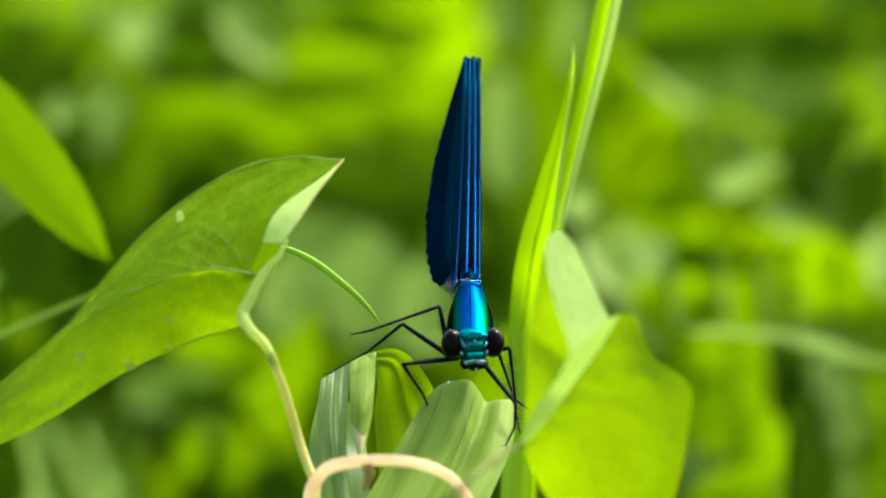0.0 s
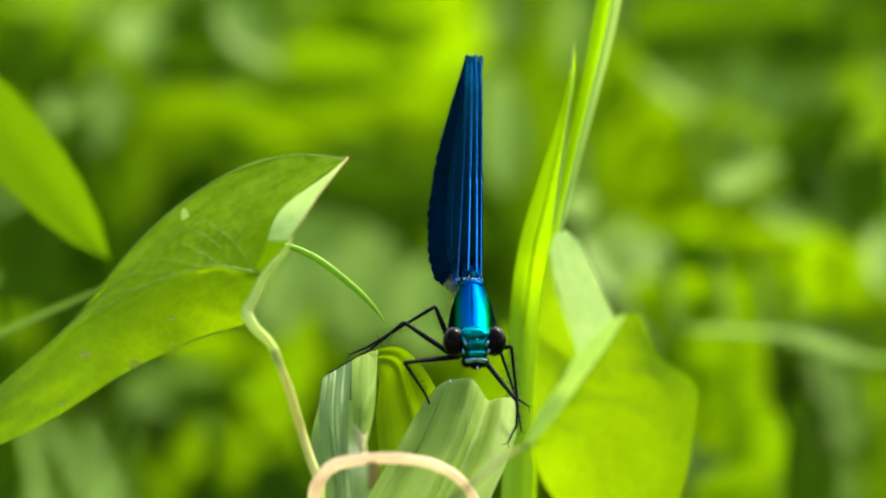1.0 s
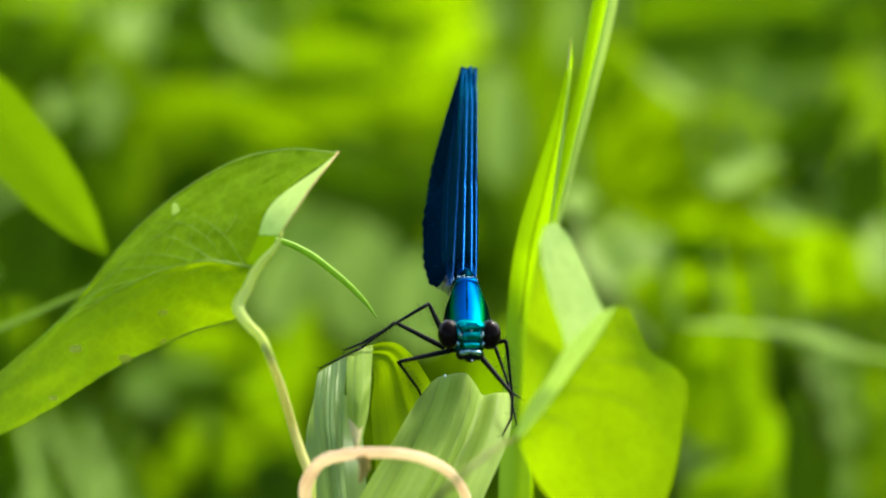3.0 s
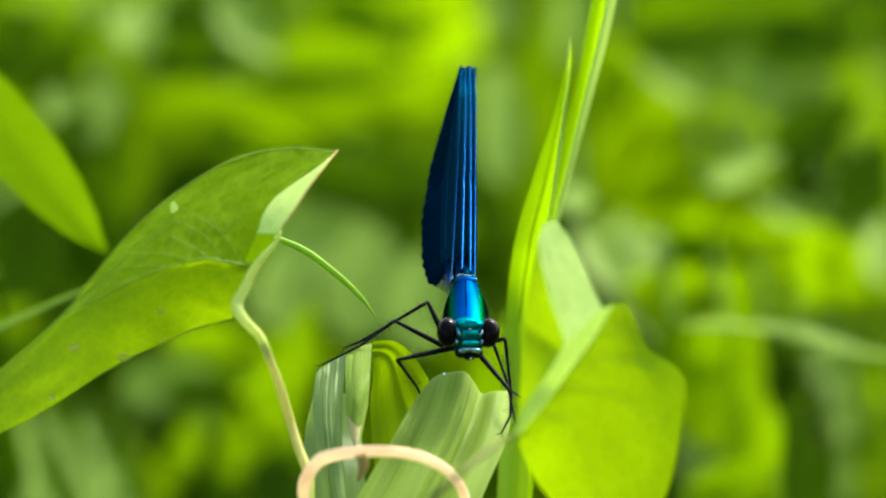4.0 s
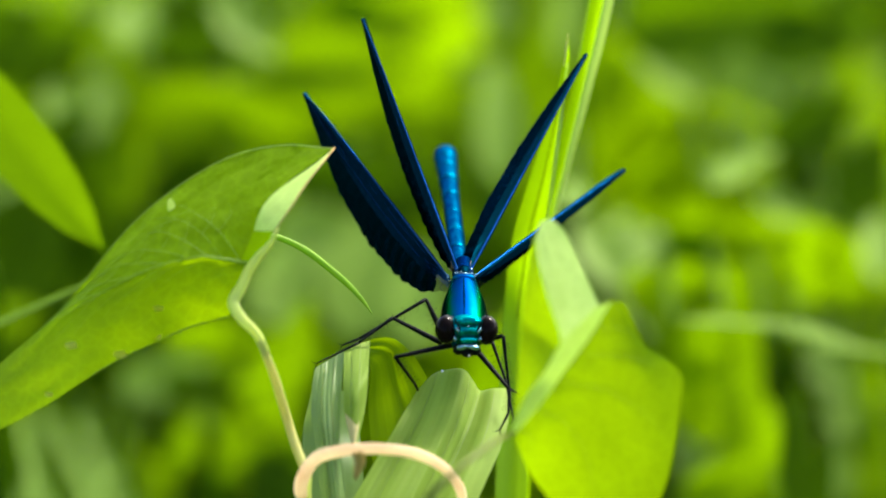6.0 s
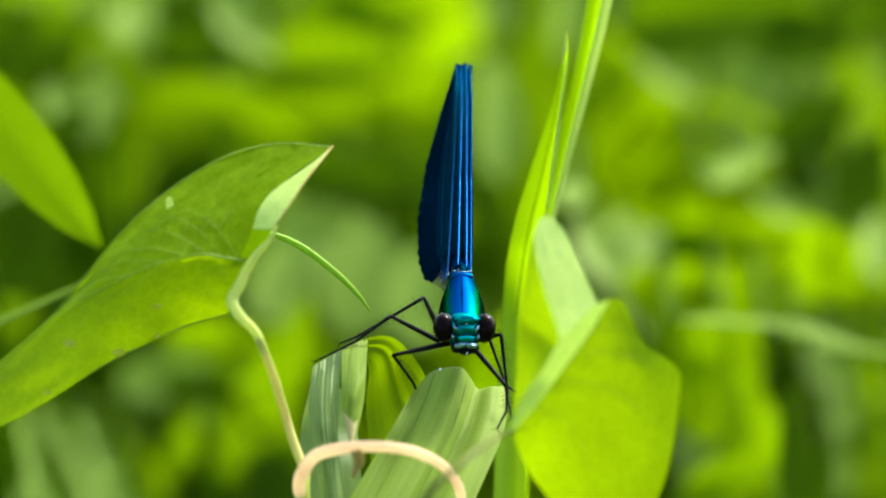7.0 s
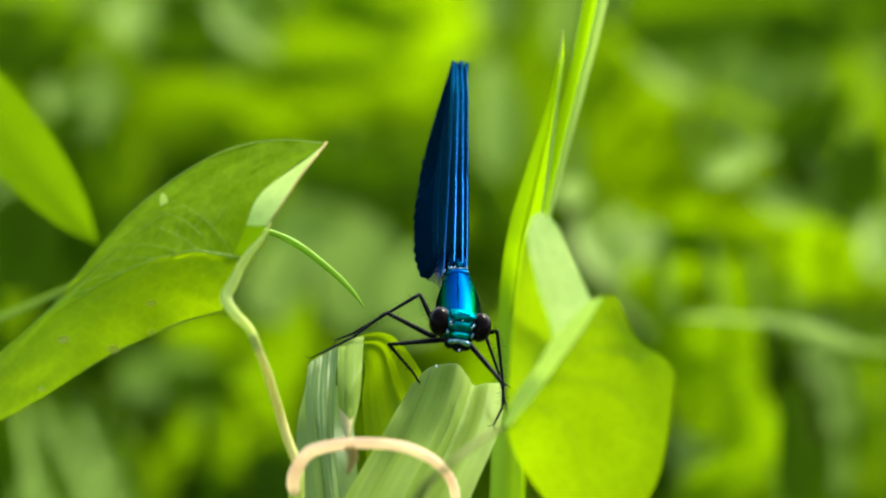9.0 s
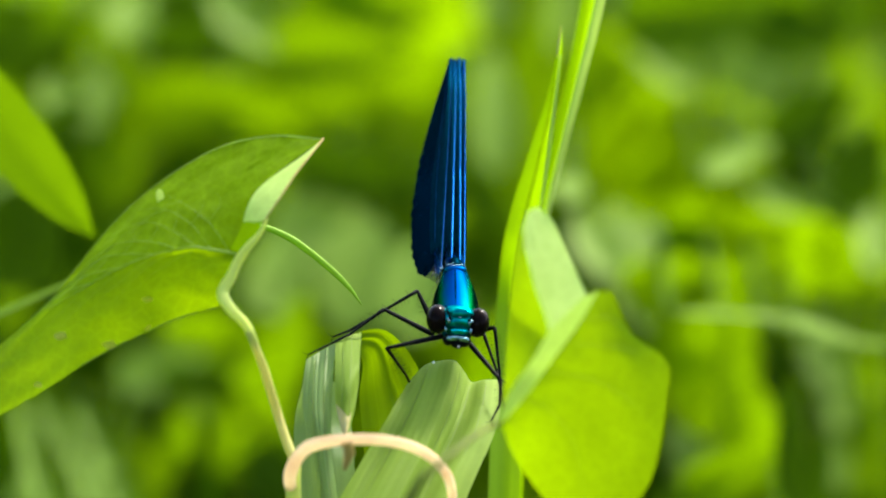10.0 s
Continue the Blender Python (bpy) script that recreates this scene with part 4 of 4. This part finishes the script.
def undergrowth():
    """Countless weeds rising like a bank behind the perch, down to the soil."""
    rng = random.Random(7)
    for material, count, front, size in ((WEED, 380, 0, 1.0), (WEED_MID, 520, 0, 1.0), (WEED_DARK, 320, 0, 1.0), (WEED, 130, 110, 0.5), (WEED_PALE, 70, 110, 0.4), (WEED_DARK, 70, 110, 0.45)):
        bm = bmesh.new()
        for k in range(count):
            x, y = rng.uniform(-700, 2270), rng.uniform(-500, 1300)
            d = 640 - front - 0.28 * y + rng.uniform(-70, 70)
            g = GRID * (DIST + d * 0.001) / DIST
            length, width = rng.uniform(90, 260) * g * size, rng.uniform(40, 130) * g * size
            hang, lean = radians(rng.uniform(-40, 70 if front == 0 else 30)), rng.uniform(0, 6.28)
            nrm = -FWD * math.cos(hang) - UP * math.sin(hang) + RIGHT * rng.uniform(-0.5, 0.5)
            nrm.normalize()
            span = UP * math.cos(lean) + RIGHT * math.sin(lean)
            span = (span - nrm * span.dot(nrm)).normalized()
            m = Matrix.Translation(at(x, y, d)) @ Matrix((span.cross(nrm), span, nrm)).transposed().to_4x4()
            rows = []
            for i in range(6):
                s = i / 5
                w = width * math.sin(math.pi * (0.04 + 0.95 * s) ** 0.8) + 0.0004
                rows.append([bm.verts.new(m @ Vector((v * w * 0.5, (s - 0.5) * length, abs(v) * w * 0.2 - 0.15 * length * s * s))) for v in (-1, 0, 1)])
            for a, c in zip(rows, rows[1:]):
                for j in (0, 1):
                    bm.faces.new((a[j], a[j + 1], c[j + 1], c[j])).smooth = True
            if k % 2 == 0:
                top = m @ Vector((0, -0.5 * length, 0))
                tube([Vector((top.x + rng.uniform(-0.02, 0.02), top.y + 0.02, -0.01)), top + Vector((0, 0.02, -0.1)), top], [0.0012, 0.001, 0.0006], 4, 4, bm)
        tagged(part("undergrowth", bm, material), "dense green weeds out of focus behind the perch", "undergrowth", kind="stuff")


undergrowth()


def meadow():
    """Low grass all round, past the patch that the weeds cover."""
    rng = random.Random(11)
    bm = bmesh.new()
    for k in range(9000):
        x, y = rng.gauss(0, 1.1), rng.gauss(0.3, 1.1)
        if abs(x) < 0.07 and -1.0 < y < 0.25:
            continue
        h, lean, turn = rng.uniform(0.05, 0.16), rng.uniform(0.01, 0.06), rng.uniform(0, 6.28)
        side, out = Vector((math.cos(turn), math.sin(turn), 0)) * rng.uniform(0.0015, 0.004), Vector((-math.sin(turn), math.cos(turn), 0)) * lean
        foot = Vector((x, y, -0.015))
        rows = [(foot - side, foot + side), (foot + out * 0.3 + Vector((0, 0, h * 0.6)) - side * 0.8, foot + out * 0.3 + Vector((0, 0, h * 0.6)) + side * 0.8)]
        a, b, c, d = [bm.verts.new(p) for r in rows for p in r]
        tip = bm.verts.new(foot + out + Vector((0, 0, h)))
        bm.faces.new((a, b, d, c))
        bm.faces.new((c, d, tip))
    tagged(part("meadow_grass", bm, WEED_MID), "low green meadow grass on the soil", "grass", kind="stuff")


meadow()


# ---- what moves ----
def pitch_of(t):
    return float(np.interp(t, [0, 1.2, 1.6, 2.0, 2.6, 4.5, 7.0, 10.0], [4.0, 4.0, 2.4, 0.9, 0.4, 0.0, -0.3, -0.6]))


def reach(p, x, y, length, sign):
    """The point at that length from p that lies at the grid place (x, y), before (-1) or behind (1) p."""
    r = near(x, y, 0) - p
    r = r - FWD * r.dot(FWD)
    if r.length > length * 0.995:
        return p + r.normalized() * length
    return p + r + FWD * sign * math.sqrt(length ** 2 - r.length_squared)


def step_leg(key, rows):
    """Moves a leg by the grid places of its knee and its ankle; the foot follows the shin."""
    fem, tib, tar, hair, hip, a, c, e = LEGS[key]
    thigh, shin, foot = [], [], []
    for t, kx, ky, fx, fy, sign in rows:
        knee = reach(hip, kx, ky, a, -1 if key == "front_left" else 1)
        ankle = reach(knee, fx, fy, c, sign)
        toe = ankle + ((ankle - knee).normalized() + Vector((-0.2, 0, 0.1))).normalized() * e
        m = bone(hip, knee)
        thigh.append((t, m))
        shin.append((t, m.inverted() @ bone(knee, ankle)))
        foot.append((t, m.inverted() @ bone(ankle, toe)))
    walk(fem, thigh)
    walk(tib, shin)
    walk(hair, shin)
    walk(tar, foot)


def motions():
    for ob, place, rows in SWAYS:
        walk(ob, [(t, Matrix.Translation(place + RIGHT * (dx * GRID) - UP * (dy * GRID))) for t, dx, dy in rows])
    walk(INSECT, [(t, Matrix.Translation(ROOT + RIGHT * (dx * GRID) - UP * (dy * GRID)) @ pose(0, 0, 0, pitch_of(t))) for t, dx, dy in PERCH_SWAY])
    folds = {("forewing", -1): (-0.42, -0.6, 0.72), ("forewing", 1): (-0.4, -0.6, 0.72), ("hindwing", -1): (-0.43, -0.6, 0.71), ("hindwing", 1): (-0.33, -0.6, 0.74)}
    shut = {("forewing", -1): (825, 118), ("forewing", 1): (833, 115), ("hindwing", -1): (818, 116), ("hindwing", 1): (842, 118)}
    wide = {("forewing", -1): ((823, 118), (810, 115), (796, 105), (775, 90), (757, 80), (716, 61), (662, 42), (640, 38)),
            ("forewing", 1): ((834, 116), (846, 115), (861, 112), (892, 103), (914, 101), (966, 97), (1028, 98), (1050, 100)),
            ("hindwing", -1): ((810, 115), (793, 112), (775, 112), (743, 113), (715, 116), (648, 130), (563, 157), (532, 172)),
            ("hindwing", 1): ((854, 122), (881, 130), (900, 135), (931, 151), (953, 163), (1021, 217), (1097, 282), (1122, 312))}
    times, parted = (4.9, 5.0, 5.1, 5.2, 5.3, 5.5, 5.7, 5.85), (0.04, 0.14, 0.22, 0.34, 0.46, 0.74, 1.0, 1.08)
    spread = {("forewing", -1): (-0.19, -0.1, 0.96), ("forewing", 1): (-0.19, 0.05, 0.97), ("hindwing", -1): (-0.37, -0.25, 0.9), ("hindwing", 1): (0.05, -0.1, 0.99)}
    for key, (w, base, length, droop) in WINGS.items():
        closed = wing_pose(base, *shut[key], length, droop, folds[key])
        steps = []
        for f, (a, c) in zip(parted, wide[key]):
            steps.append(wing_pose(base, a, c, length, droop, [p * (1 - f) + q * f for p, q in zip(folds[key], spread[key])]))
        back = [(6.05, steps[6]), (6.2, steps[5]), (6.35, steps[3]), (6.5, steps[1]), (6.65, closed), (10.0, closed)]
        walk(w, [(0.0, closed), (4.75, closed), *zip(times, steps), *back])
    # the head leans and nods while the insect cleans its eye
    h, hub = LEGS["head"]
    rows = [(0, -1, 0, 0), (1, 0, 0, 0), (4.5, 1, 0, 0), (7, 1, 0, 0), (7.1, 4, 0, 0), (7.2, 16, 3, 6), (7.3, 15, 3, 6), (7.4, 12, 2, 4), (7.5, 11, 2, 3), (7.6, 3, 1, 3), (7.7, 13, 1, 3), (7.8, 12, 1, 3), (7.9, 6, 0, 3), (8, 7, 0, 2), (8.1, 0, 0, 2), (8.2, -1, 0, 2), (8.3, 19, 0, 2), (8.4, 14, 0, 2), (8.5, 5, -1, 2), (8.6, -4, -1, 2), (8.7, -9, -1, 2), (8.8, 10, -1, 2), (8.9, 10, 0, 1), (9.1, 7, 0, 0), (9.3, 6, 0, 0), (10, 5, 0, 0)]
    walk(h, [(t, Matrix.Translation(hub + RIGHT * dx * GRID - UP * dy * GRID) @ Matrix.Rotation(radians(roll), 4, FWD) @ Matrix.Rotation(radians(8), 4, UP)) for t, roll, dx, dy in rows])
    # a fore leg that wipes the eye, and a hind leg that is set down
    wipe = [(0.0, 705, 622, 741, 680, 1), (1.2, 705, 622, 741, 680, 1), (1.6, 704, 627, 740, 682, 1), (2.0, 703, 632, 738, 683, 1), (2.6, 703, 635, 738, 684, 1), (7.0, 703, 635, 738, 684, 1), (7.1, 693, 606, 712, 624, 1), (7.2, 706, 573, 768, 564, -1), (7.3, 697, 599, 788, 602, -1), (7.4, 696, 597, 782, 598, -1),
            (7.5, 698, 568, 769, 566, -1), (7.6, 700, 602, 782, 589, -1), (7.7, 700, 634, 779, 602, -1), (7.8, 705, 644, 784, 605, -1), (7.9, 695, 600, 780, 602, -1), (8.0, 707, 579, 778, 562, -1),
            (8.1, 699, 606, 770, 578, -1), (8.2, 706, 649, 785, 599, -1), (8.3, 716, 660, 799, 590, -1), (8.4, 698, 620, 784, 588, -1), (8.5, 707, 588, 766, 564, -1), (8.6, 696, 615, 755, 579, -1),
            (8.7, 698, 620, 777, 602, -1), (8.8, 709, 627, 785, 602, -1), (8.9, 696, 607, 785, 624, -1), (9.0, 702, 622, 745, 672, 1), (9.1, 702, 628, 750, 688, 1), (9.2, 704, 631, 711, 692, 1),
            (9.3, 704, 642, 717, 709, 1), (9.6, 703, 636, 736, 684, 1), (10.0, 703, 635, 738, 684, 1)]
    step_leg("front_left", wipe)
    step_leg("middle_left", [(0.0, 698, 552, 638, 610, -1), (1.2, 698, 552, 638, 610, -1), (1.6, 698, 558, 638, 610, -1), (2.0, 698, 563, 638, 610, -1), (2.6, 698, 566, 638, 610, -1), (10.0, 698, 566, 638, 610, -1)])
    step_leg("hind_left", [(0.0, 763, 497, 645, 566, -1), (0.1, 747, 529, 644, 600, -1), (0.25, 750, 524, 639, 602, -1), (1.2, 756, 521, 638, 603, -1), (1.6, 757, 526, 638, 603, -1), (2.0, 757, 531, 638, 603, -1), (2.6, 757, 533, 638, 603, -1), (10.0, 757, 533, 638, 603, -1)])


motions()
